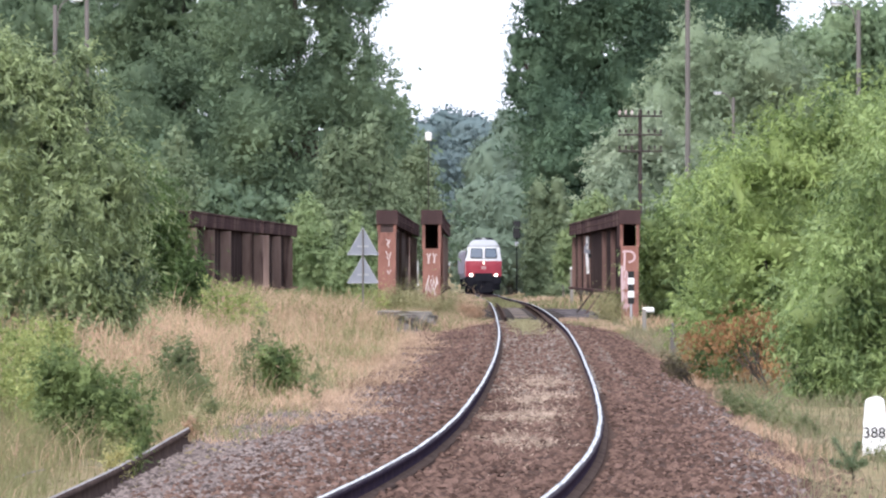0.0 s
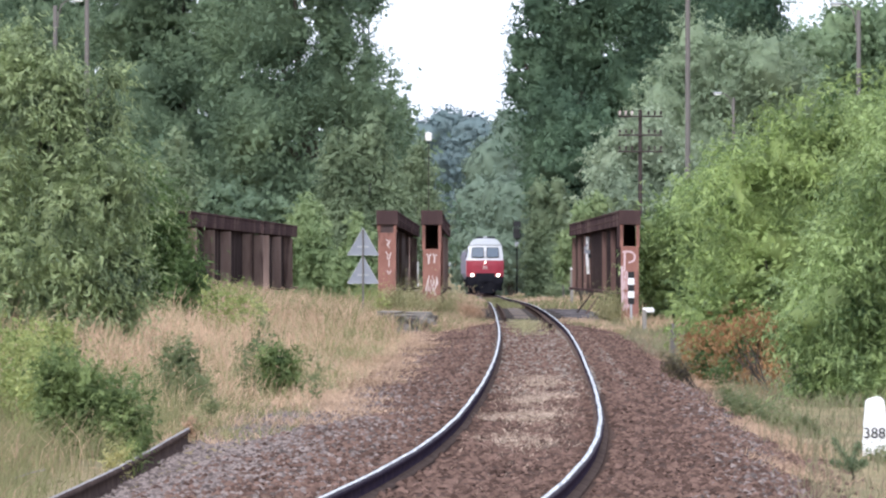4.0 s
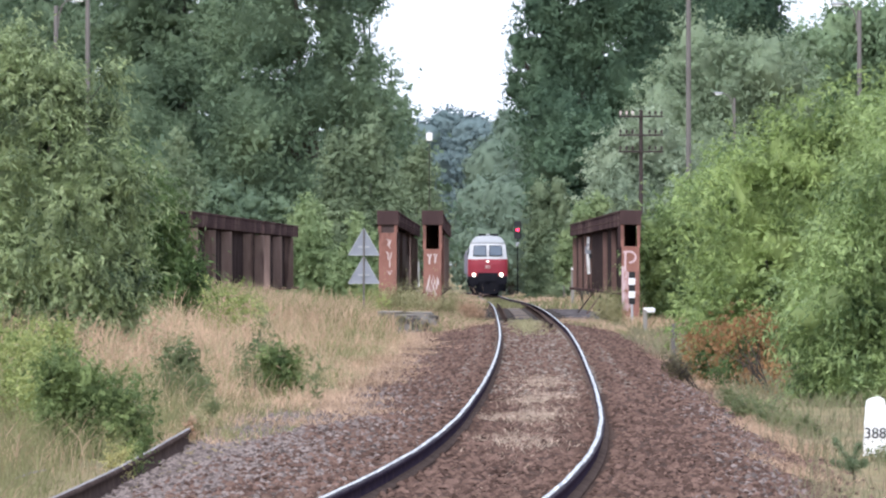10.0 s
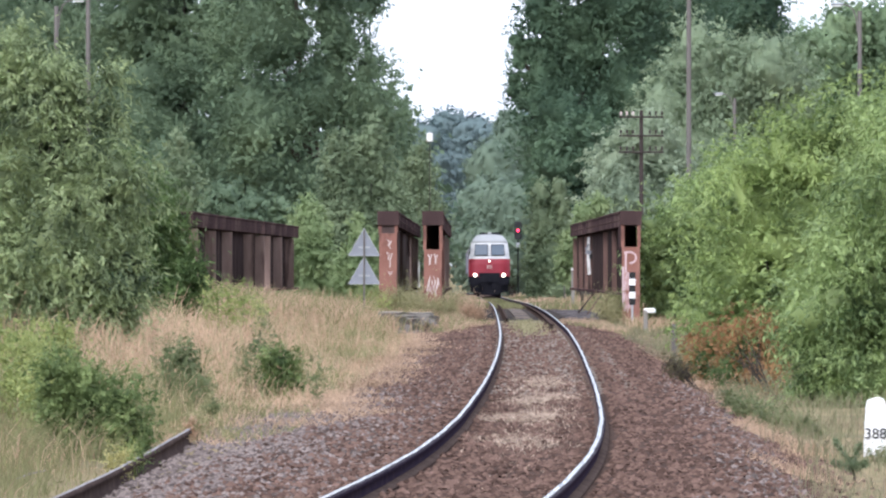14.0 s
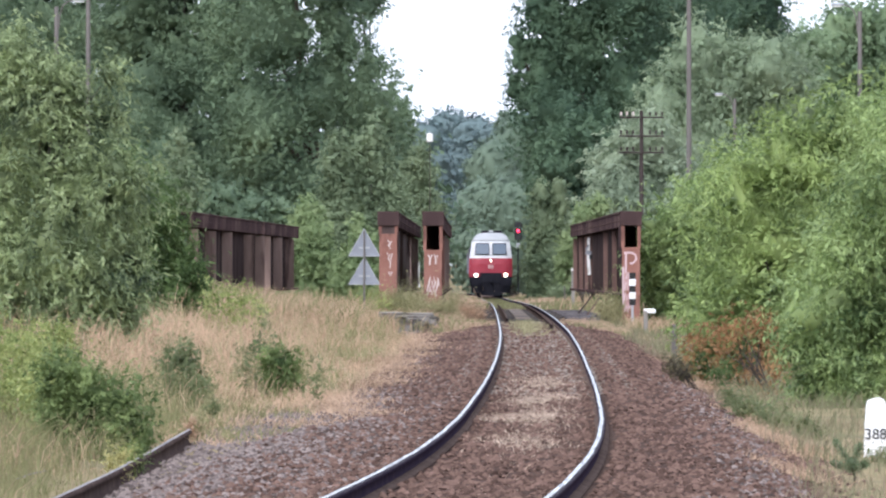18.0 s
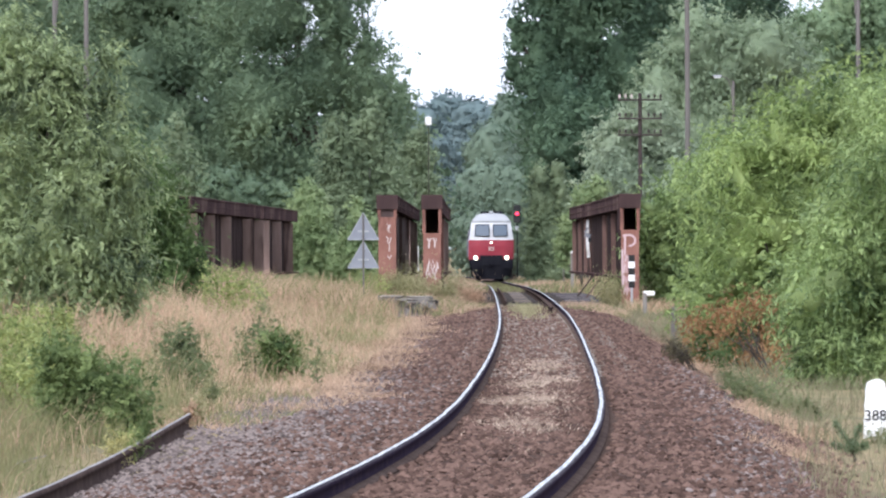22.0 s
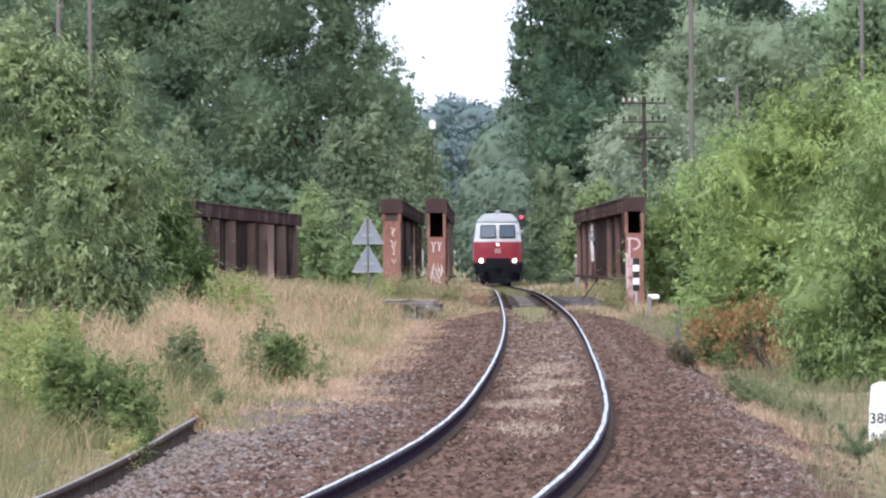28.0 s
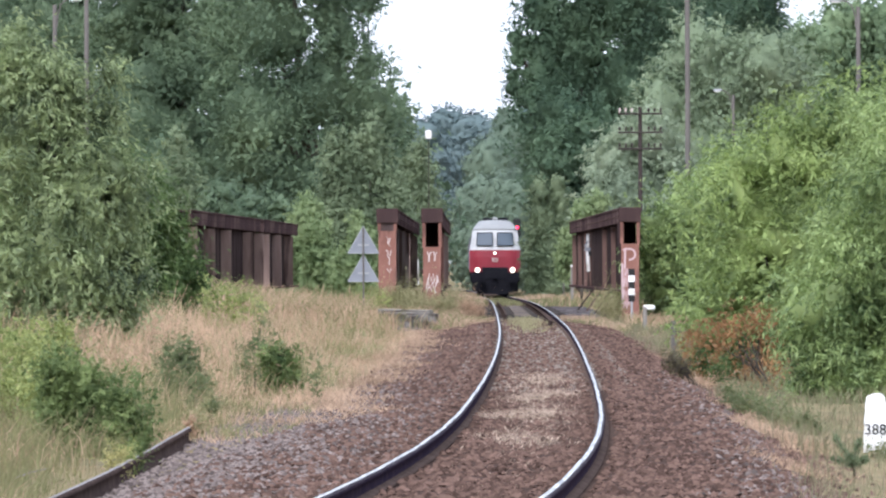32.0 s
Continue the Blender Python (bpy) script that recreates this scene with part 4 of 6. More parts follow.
    tree_at("shrub", 97, [(510, 648, 22, 30), (490, 640, 18, 26), (520, 682, 13, 20), (472, 640, 10, 16)],
            3000, 0.05, 0.022, M_L_SHRUB, M_BARK, S, r=0.01, seed=123, foot=500, stems=4, category="shrub", droop=0.1, ragged=1.6, rough=1.8, heart=0.4, skirt=True)
    for i, (d, x, y, w) in enumerate([(88, 40, 620, 60), (80, 90, 650, 45), (95, 15, 600, 60), (150, 430, 535, 40), (150, 385, 528, 40), (75, 20, 690, 45), (98, 95, 600, 40), (72, 70, 700, 40)]):
        tree_at("weeds", d, [(x, y, w, 34), (x + w * 0.5, y + 20, w * 0.7, 30)],
                1938, 0.06, 0.024, M_L_WEED, M_BARK, "tall bright green weeds in the grass", r=0.008, seed=130 + i, foot=x, stems=5, category="weeds", droop=0.0, ragged=1.8, skirt=True, heart=0)
    for i, (d, x, y, w, mat) in enumerate([(76, 345, 738, 16, M_G_OLIVE), (79, 372, 718, 16, M_G_OLIVE), (77.5, 376, 722, 16, M_L_LOW), (72.6, 350, 745, 14, M_G_OLIVE), (73.0, 347, 750, 13, M_G_OLIVE), (72.4, 338, 756, 10, M_G_DRY),
                                           (58, 198, 822, 10, M_L_YELLOW), (59, 214, 806, 12, M_L_YELLOW), (60, 232, 800, 12, M_L_WEED), (60.8, 248, 796, 11, M_L_SHRUB)]):
        tree_at("weeds", d, [(x, y, w, 14)], 420, 0.035, 0.011, mat, M_BARK, "yellowish half-dry weeds growing over the old rail", r=0.004, seed=170 + i, foot=x,
                stems=4, category="weeds", droop=0.0, ragged=2.0, heart=0, skirt=d < 74)
    for i, (d, x, y, w, h) in enumerate([(98, 452, 622, 18, 26), (99, 478, 606, 15, 30), (97, 434, 640, 14, 18), (100, 462, 560, 10, 26), (86, 300, 640, 18, 30), (86, 350, 690, 18, 26), (88, 330, 612, 12, 20), (92, 560, 655, 14, 14)]):
        tree_at("weeds", d, [(x, y, w, h)], 330, 0.07, 0.016, M_L_LOW, M_BARK, "feathery grey-green weeds standing in the dry grass", r=0.005, seed=230 + i, foot=x,
                stems=5, category="weeds", droop=-0.2, sprig=7, ragged=1.5, heart=0, skirt=True)
    for i, (d, x, y, w) in enumerate([(84, 1368, 738, 34), (88, 1318, 722, 30), (82, 1424, 764, 14), (93, 1290, 715, 14), (73.5, 1556, 822, 26), (73, 1585, 824, 22)]):
        tree_at("weeds", d, [(x, y, w, 24), (x + 14, y + 8, w, 18)], 1482, 0.045, 0.012, M_L_LOW, M_BARK, "low dull green weeds at the ballast edge", r=0.005, seed=140 + i, foot=x,
                stems=4, category="weeds", droop=0.0, ragged=1.6, heart=0)
    for i, (d, x, y, w) in enumerate([(112, 1240, 650, 16), (111.6, 1290, 662, 18), (111, 1268, 676, 18), (112.5, 1345, 615, 14), (112.2, 1315, 630, 14)]):
        tree_at("weeds", d, [(x, y, w, 26)], 800, 0.06, 0.02, M_L_BANK, M_BARK, "green shoots among the withered shrub", r=0.006, seed=160 + i, foot=x,
                stems=4, category="weeds", droop=0.1, ragged=1.6, heart=0)
    for i, (d, x, y, w, mat) in enumerate([(199, 805, 545, 18, M_G_OLIVE), (197, 832, 552, 18, M_G_DRY), 
                                           (197, 1072, 548, 16, M_G_OLIVE), (196, 735, 540, 22, M_G_OLIVE), (197, 655, 530, 24, M_L_WEED), (198, 700, 536, 18, M_G_GREEN),
                                           (203, 712, 520, 26, M_G_OLIVE), (204, 725, 515, 22, M_G_OLIVE), (203, 784, 522, 22, M_G_OLIVE), (199.5, 682, 532, 26, M_G_OLIVE), (199.6, 712, 540, 22, M_G_OLIVE), (199.6, 752, 545, 22, M_G_OLIVE), (199.4, 778, 548, 18, M_G_OLIVE), (199, 1080, 538, 16, M_G_GREEN)]):
        tree_at("weeds", d, [(x, y, w, 14), (x + w * 0.6, y + 6, w * 0.8, 10)], 900, 0.17, 0.016, mat, M_BARK, "weeds sprouting at the end of the bridge", r=0.006, seed=180 + i,
                foot=x, stems=4, category="weeds", droop=-0.4, sprig=3, ragged=2.0, heart=0, skirt=True)
    for i, (d, x, y, w) in enumerate([(111, 1262, 694, 34), (110, 1300, 706, 32), (109, 1240, 690, 22), (108, 1330, 716, 26)]):
        tree_at("weeds", d, [(x, y, w, 12), (x + w * 0.5, y + 6, w * 0.7, 10)], 1026, 0.07, 0.012, M_G_DRY, M_BARK, "bleached straw at the foot of the withered shrub", r=0.005, seed=210 + i,
                foot=x, stems=4, category="weeds", droop=0.0, ragged=2.0, heart=0)
    # a knee-high pine seedling: needle tufts at the ends of a few shoots
    x, _ = px(1508, 500, 66)
    t = thing("pine_seedling", pose(x, 66, float(ground_z(x, 66))), "tiny pine seedling with tufted shoots beside the ballast", "seedling")
    rng = np.random.default_rng(150)
    shoots = [((0, 0, 0.12), (-0.16, 0.02, 0.37)), ((0, 0, 0.14), (0.06, -0.02, 0.33)), ((0, 0, 0.10), (-0.17, 0.05, 0.17)), ((0, 0, 0.10), (0.12, -0.05, 0.17)), ((0, 0, 0.08), (-0.04, -0.12, 0.19)), ((0, 0, 0.08), (0.02, 0.12, 0.17))]
    part("stem", rod(bmesh.new(), (0.03, 0, -0.1), (0, 0, 0.15), 0.011, 0.008, 6), M_BARK, t)
    for a, b in shoots:
        sh = part("shoot", rod(bmesh.new(), a, b, 0.006, 0.004, 5), M_BARK, t)
        n = 240
        u = rng.random(n)[:, None] ** 0.6
        way = sphere_ways(rng, n) + (np.array(b) - np.array(a)) * 3.0
        way /= np.linalg.norm(way, axis=1, keepdims=True)
        at = np.array(a) * (1 - u) + np.array(b) * u + way * 0.035
        v, f = leaf_quads(rng, at, rng.normal(0, 1, (n, 3)), way, 0.06, 0.006)
        part("needles", mesh_from("needles", v, f, M_L_PINE), None, sh)


def grass(name, rng, x, y, height, width, material, label, lean=0.3, lift=0.0, heads=0.0):
    """Single bent blades, broader where they stand far off and would thin out; a share of them stalks with a loose seed head."""
    n = len(x)
    z = ground_z(x, y) - 0.02 + lift
    h = height * rng.uniform(0.45, 1.25, n)
    a = rng.uniform(0, 6.283, n)
    w = width * rng.uniform(0.5, 1.3, n) / 2
    # the stalks lean together, tuft by tuft
    lx = (rng.normal(0, lean, n) + 0.28 * bump2(x, y, 2.1) + 0.08) * h
    ly = (rng.normal(0, lean, n) + 0.2 * bump2(y, x, 1.7)) * h
    base = np.stack([x, y, z], -1)
    s = np.stack([np.cos(a) * w, np.sin(a) * w, np.zeros(n)], -1)
    mid = base + np.stack([lx * 0.25, ly * 0.25, h * 0.6], -1)
    tip = base + np.stack([lx, ly, h], -1)
    v = np.stack([base, mid + s, tip, mid - s], 1).reshape(-1, 3)
    f = np.arange(4 * n).reshape(n, 4)
    pick = rng.random(n) < heads
    if pick.any():
        k = int(pick.sum())
        way = tip[pick] - mid[pick]
        way /= np.linalg.norm(way, axis=1, keepdims=True) + 1e-9
        way = way + rng.normal(0, 0.22, (k, 3)) + (0, 0, -0.12)
        size = np.broadcast_to(width, n)[pick]
        v2, f2 = leaf_quads(rng, tip[pick], rng.normal(0, 1, (k, 3)) + (0, -0.6, 0.3), way, 0.07 + 2.0 * size, 1.5 * size)
        v, f = np.concatenate([v, v2]), np.concatenate([f, f2 + len(v)])
    ob = part(name, mesh_from(name, v, f, material), None)
    return tagged(ob, label, "grass", kind="stuff")


def clear(x, y):
    """Bare ground before the parapet block."""
    return ~((x > -1.15) & (x < 0.15) & (y > 173) & (y < 178.6))


def tufts(rng, n, x0, x1, y0, y1, bend, each=10, spread=0.09):
    """Places of blades that stand in tufts."""
    m = n // each
    y = y0 + (y1 - y0) * rng.random(m) ** bend
    x = rng.uniform(x0, x1, m)
    size = spread * rng.uniform(0.4, 1.8, m)
    x = (x[:, None] + rng.normal(0, 1, (m, each)) * size[:, None]).ravel()
    y = (y[:, None] + rng.normal(0, 1, (m, each)) * size[:, None]).ravel()
    return x, y, np.repeat(rng.uniform(0.55, 1.25, m), each)


def bare(x, y):
    """Gravelly spots at the end of the old rail where little grows."""
    return (((x + 1.95) / 0.34) ** 2 + ((y - 77) / 3.4) ** 2 < 1) | (((x + 1.78) / 0.26) ** 2 + ((y - 84) / 3.2) ** 2 < 1)


def meadow():
    rng = np.random.default_rng(7)
    n = 150000
    x, y, tall = tufts(rng, n, -12, 1.8, 45, 198, 1.15)
    u = x - track_x(y)
    edge = -1.95 - 0.3 * np.sin(y * 0.21) - 0.25 * np.sin(y * 0.83) - 0.7 * np.clip((72 - y) / 12, 0, 1)
    keep = (u < edge - 1.3 * rng.random(n) ** 3) & ((x < side_x(y) + 0.62) | (y > 76 + 12 * rng.random(n))) & ((np.abs(x - side_x(y) - 0.752) > 0.1) | (y > 79)) & clear(x, y) & (~bare(x, y) | (rng.random(n) < 0.12))
    x, y, tall = x[keep], y[keep], tall[keep]
    patch = bump2(x, y, 0.33) + 0.6 * bump2(x + 9, y, 1.1) + rng.normal(0, 0.6, len(x))
    lush = np.clip((95 - y) / 22, 0, 1) * 1.7 + np.clip((x + 4.0) / 3.0, 0, 1) * 0.85 * np.clip((y - 85) / 25, 0, 1)
    green = patch + lush > 0.85
    grow = tall * np.clip((track_x(y) - x - 2.1) / 2.4, 0.16, 1) * (0.75 + 0.35 * np.clip(bump2(x, y, 0.9), -1, 1)) * (0.85 + 0.25 * bump2(x, y, 2.7))
    near = 0.45 + 0.55 * np.clip((y - 50) / 60, 0, 1)
    w = 0.0045 + 0.00005 * y
    olive = ~green & (patch + lush + rng.normal(0, 0.3, len(x)) > 0.2)
    for sel, h, name, mat, label in ((olive, 0.6, "olive_grass", M_G_OLIVE, "half-green grass turning to straw"),
                                     (~green & ~olive, 0.72, "dry_grass", M_G_DRY, "tall dry straw-coloured grass on the bank"),
                                     (green, 0.55, "green_grass", M_G_GREEN, "green grass among the dry stalks")):
        grass(name, rng, x[sel], y[sel], (h * grow * near)[sel], w[sel], mat, label, lean=0.4, heads=0.2 if mat is M_G_DRY else 0.05)
    # soft high grass beside the old track
    x, y, tall = tufts(rng, 34000, -7.4, -2.9, 44, 92, 1.0, each=14, spread=0.12)
    keep = (x < side_x(y) + 0.6 - 0.25 * rng.random(len(x))) & ((np.abs(x - side_x(y) - 0.752) > 0.12))
    x, y, tall = x[keep], y[keep], tall[keep]
    dry = bump2(x, y, 0.8) + rng.normal(0, 0.5, len(x)) > 1.15
    for sel, name, mat, label in ((dry, "dry_grass", M_G_DRY, "straw-coloured stalks beside the old rail"), (~dry, "green_grass", M_G_GREEN, "soft olive-green grass beside the old rail")):
        grass(name, rng, x[sel], y[sel], (0.5 * tall * (0.55 + 0.45 * np.clip((y - 48) / 25, 0, 1)))[sel], 0.0062, mat, label, lean=0.42, heads=0.04)
    n = 56000
    x, y, tall = tufts(rng, n, 1.5, 7, 45, 199, 1.2)
    u = x - track_x(y)
    keep = u > 2.3 + 0.25 * np.sin(y * 0.3) + 0.4 * rng.random(n) - 0.4 * np.clip((y - 120) / 30, 0, 1)
    x, y, tall = x[keep], y[keep], tall[keep]
    green = bump2(x, y, 0.7) + rng.normal(0, 0.5, len(x)) + 1.0 * np.clip((u[keep] - 2.6) / 1.5, -1, 1) > 0.25
    thin = (rng.random(len(x)) < 0.62) | (y > 120)
    x, y, tall, green = x[thin], y[thin], tall[thin], green[thin]
    w = 0.005 + 0.00006 * y
    grass("dry_grass", rng, x[~green], y[~green], 0.2 * tall[~green], w[~green], M_G_DULL, "short dry grass beside the ballast")
    grass("green_grass", rng, x[green], y[green], 0.3 * tall[green], w[green], M_G_SPARSE, "short green grass beside the ballast")
    n = 9000
    y = 62 + 90 * rng.random(n) ** 1.3
    x = track_x(y) + 2.2 + 0.3 * np.sin(y * 0.45) + np.abs(rng.normal(0, 0.28, n))
    pick = bump2(x * 2, y * 0.6, 0.6) + rng.normal(0, 0.4, n) > 0.0
    grass("dry_grass", rng, x[pick], y[pick], 0.13, 0.01, M_G_DRY, "bleached straw tufts at the foot of the ballast", 0.7)
    n = 17000
    y = 76 + 118 * rng.random(n) ** 1.2
    x = track_x(y) - 2.02 - 0.3 * np.sin(y * 0.21) - 0.25 * np.sin(y * 0.83) - rng.gamma(2.0, 0.25, n)
    pick = (bump2(x * 2, y * 0.5, 0.7) + rng.normal(0, 0.6, n) > -0.2) & clear(x, y) & (~bare(x, y) | (rng.random(n) < 0.2))
    grass("dry_grass", rng, x[pick], y[pick], 0.15, 0.012, M_G_DRY, "thin straw creeping over the ballast edge", 0.7, lift=0.04)
    # bleached straw bank where the ballast meets the grass
    n = 5200
    y = rng.uniform(73, 99, n)
    x = track_x(y) + 2.15 + 0.18 * np.sin(y * 0.45) + 0.016 * (95 - y) + np.abs(rng.normal(0, 0.24, n))
    pick = bump2(x * 1.5, y * 0.35, 0.8) + rng.normal(0, 0.35, n) > -0.1
    x, y = x[pick], y[pick]
    grass("dry_grass", rng, x, y, 0.11, 0.010, M_G_DRY, "bleached straw bank beside the ballast", 0.8, lift=0.01)
    # straw and weeds where the old rail runs out
    n = 3600
    y = rng.uniform(70, 92, n)
    x = side_x(y) + rng.uniform(0.2, 1.75, n) - 0.6 * np.clip((74 - y) / 4, 0, 1)
    away = ((np.abs(x - side_x(y) - 0.752) > 0.12) | (y > 74)) & (~bare(x, y) | (rng.random(n) < 0.2))
    x, y = x[away], y[away]
    g = bump2(x * 2, y, 0.9) + rng.normal(0, 0.6, len(x)) > 0.3
    grass("dry_grass", rng, x[~g], y[~g], 0.13, 0.011, M_G_DRY, "flattened straw at the end of the old rail", 0.8)
    grass("green_grass", rng, x[g], y[g], 0.2, 0.011, M_G_GREEN, "green blades at the end of the old rail", 0.5)
    # straw and tufts between the rails and at the bridge
    y = np.concatenate([rng.normal(c, d, k) for c, d, k in ((68, 1.6, 700), (79, 1.2, 2000), (90, 1.6, 1300), (103, 2.6, 1300), (85, 12, 1700), (174, 7, 900), (188, 6, 1100))])
    u = np.clip(rng.normal(-0.03, 0.21, len(y)) + 0.12 * np.sin(y * 0.7), -0.62, 0.62)
    x = track_x(y) + u
    a, b = y < 150, y > 150
    grass("dry_straw", rng, x[a], y[a], 0.05, 0.012, M_STRAW, "flattened straw between the rails", 1.2, lift=0.13)
    grass("green_tufts", rng, x[b], y[b], 0.12, 0.014, M_G_OLIVE, "green tufts between the rails before the bridge", 0.6, lift=0.1)
    # grass closing in on the rails just before the bridge
    n = 7000
    y = rng.uniform(170, 199.5, n)
    side = np.where(rng.random(n) < 0.55, -1, 1)
    u = side * (2.3 - 1.45 * rng.random(n) ** 1.5 * np.clip((y - 168) / 18, 0, 1))
    x = track_x(y) + u
    lush = bump2(x * 1.5, y * 0.4, 0.8) + rng.normal(0, 0.5, n)
    for sel, name, mat, label in ((lush > 0.1, "green_grass", M_G_GREEN, "low green grass before the bridge"), (lush <= 0.1, "dry_grass", M_G_DRY, "orange-tinged dry grass before the bridge")):
        grass(name, rng, x[sel], y[sel], 0.16, 0.013, mat, label, 0.5, lift=0.09)
    n = 20000
    y = 271 + 250 * rng.random(n) ** 1.2
    u = np.where(rng.random(n) < 0.5, -1, 1) * (0.95 + 8 * rng.random(n) ** 1.6)
    x = track_x(y) + u
    g = rng.random(n) + 0.5 * bump2(x, y, 0.05) > 0.55
    h = np.clip(np.abs(u) / 4, 0.3, 1) * 0.8
    lift = np.where(np.abs(u) < 2.4, 0.1, 0)
    grass("dry_grass", rng, x[g], y[g], h[g], 0.05, M_G_DRY, "dry grass beside the line beyond the bridge", lift=lift[g])
    grass("green_grass", rng, x[~g], y[~g], h[~g], 0.05, M_G_GREEN, "green weeds beside the line beyond the bridge", lift=lift[~g])
    n = 1500
    y = 272 + 230 * rng.random(n)
    x = track_x(y) + rng.uniform(-0.6, 0.6, n)
    grass("green_tufts", rng, x, y, 0.14, 0.04, M_G_GREEN, "weeds between the rails beyond the bridge", lift=0.1)
    n = 30000
    y = 172 + 28 * rng.random(n)
    x = rng.uniform(-9, 6.5, n)
    u = x - track_x(y)
    keep = (np.abs(u) > 1.55 + 0.5 * rng.random(n)) & clear(x, y) & ((u < 0) | (u > 2.3) | (rng.random(n) < 0.4))
    x, y, u = x[keep], y[keep], u[keep]
    h = np.where(u < -4.2, 0.75, np.where(u < -2.6, 0.5, np.where((u > 2.7) & (y > 191), 0.5, np.where(u > 0, 0.12, 0.4))))
    pick = rng.random(len(x)) < np.where(u > 0, 0.3, 0.5)
    grass("weedy_grass", rng, x[pick], y[pick], h[pick], 0.024, M_G_GREEN, "weedy green grass before the girders", 0.4)
    grass("dry_grass", rng, x[~pick], y[~pick], h[~pick], 0.022, M_G_DRY, "dry stalks before the girders", 0.4)


# ---- bridge ----
def rivet_mesh():
    bm = bmesh.new()
    bmesh.ops.create_cone(bm, cap_ends=True, segments=6, radius1=0.035, radius2=0.018, depth=0.03)
    me = bpy.data.meshes.new("rivet")
    bm.to_mesh(me), bm.free()
    me.materials.append(M_RUST)
    return me


RIVET = rivet_mesh()


def stroke(bm, pts, w, depth=0.006):
    """A sprayed line through points in x, z: one thin ribbon, mitred at its bends."""
    rows = []
    for i, (x, z) in enumerate(pts):
        a, b = pts[max(i - 1, 0)], pts[min(i + 1, len(pts) - 1)]
        dx, dz = b[0] - a[0], b[1] - a[1]
        k = w / 2 / (math.hypot(dx, dz) + 1e-9)
        rows.append([bm.verts.new((x - s * dz * k, y, z + s * dx * k)) for s, y in ((1, 0), (-1, 0), (-1, depth), (1, depth))])
    for p, q in zip(rows, rows[1:]):
        for i in range(4):
            bm.faces.new((p[i], p[(i + 1) % 4], q[(i + 1) % 4], q[i]))
    bm.faces.new(rows[0][::-1]), bm.faces.new(rows[-1])
    return bm


def ring(cx, cz, rx, rz, a0, a1, n=9):
    return [(cx + rx * math.cos(a0 + (a1 - a0) * i / n), cz + rz * math.sin(a0 + (a1 - a0) * i / n)) for i in range(n + 1)]


def girder(x0, x1, y0, y1, ribs, inward, label, tall=2.35, rib_paint=None, wide=0.14):
    """A plate girder from (x0, y0) to (x1, y1): web, flanges, stiffeners on the side `inward` (+1 right, -1 left)."""
    top = px(0, 374, 201)[1]
    bot = top - tall
    t = thing("plate_girder", pose(x0, y0, 0, 0, 0, -math.degrees(math.atan2(x1 - x0, y1 - y0))), label, "girder", "bridge girders")
    L = math.hypot(x1 - x0, y1 - y0)
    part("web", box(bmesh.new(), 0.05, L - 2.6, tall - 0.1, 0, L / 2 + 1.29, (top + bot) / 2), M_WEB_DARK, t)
    part("top_flange", box(bmesh.new(), 0.56, L, 0.06, 0, L / 2, top - 0.03, bevel=0.01), M_RUST_DARK, t)
    bm = bmesh.new()
    for s in (-0.15, 0.15):
        box(bm, 0.10, L - 0.06, 0.36, s * 1.35, L / 2 + 0.03, top - 0.245)
    part("flange_angle", bm, M_RUST_DARK, t)
    part("bottom_flange", box(bmesh.new(), 0.56, L, 0.08, 0, L / 2, bot + 0.04, bevel=0.01), M_RUST_DARK, t)
    for y in ribs:
        yy = y - y0
        # the inward stiffeners take the lighter steel, in place of light on them
        for s in (-1, 1):
            part("stiffener", box(bmesh.new(), wide, 0.10, tall - 0.56, s * (0.035 + wide / 2), yy, (top + bot) / 2 - 0.2), (rib_paint or M_TAN) if s == inward else M_RUST, t)
    # rivet rows along the flange angle
    for k in range(int(L / 0.9)):
        part("rivet", RIVET, None, t).matrix_basis = pose(inward * 0.253, 0.5 + 0.9 * k, top - 0.25, 0, 90)
    return t, top, bot


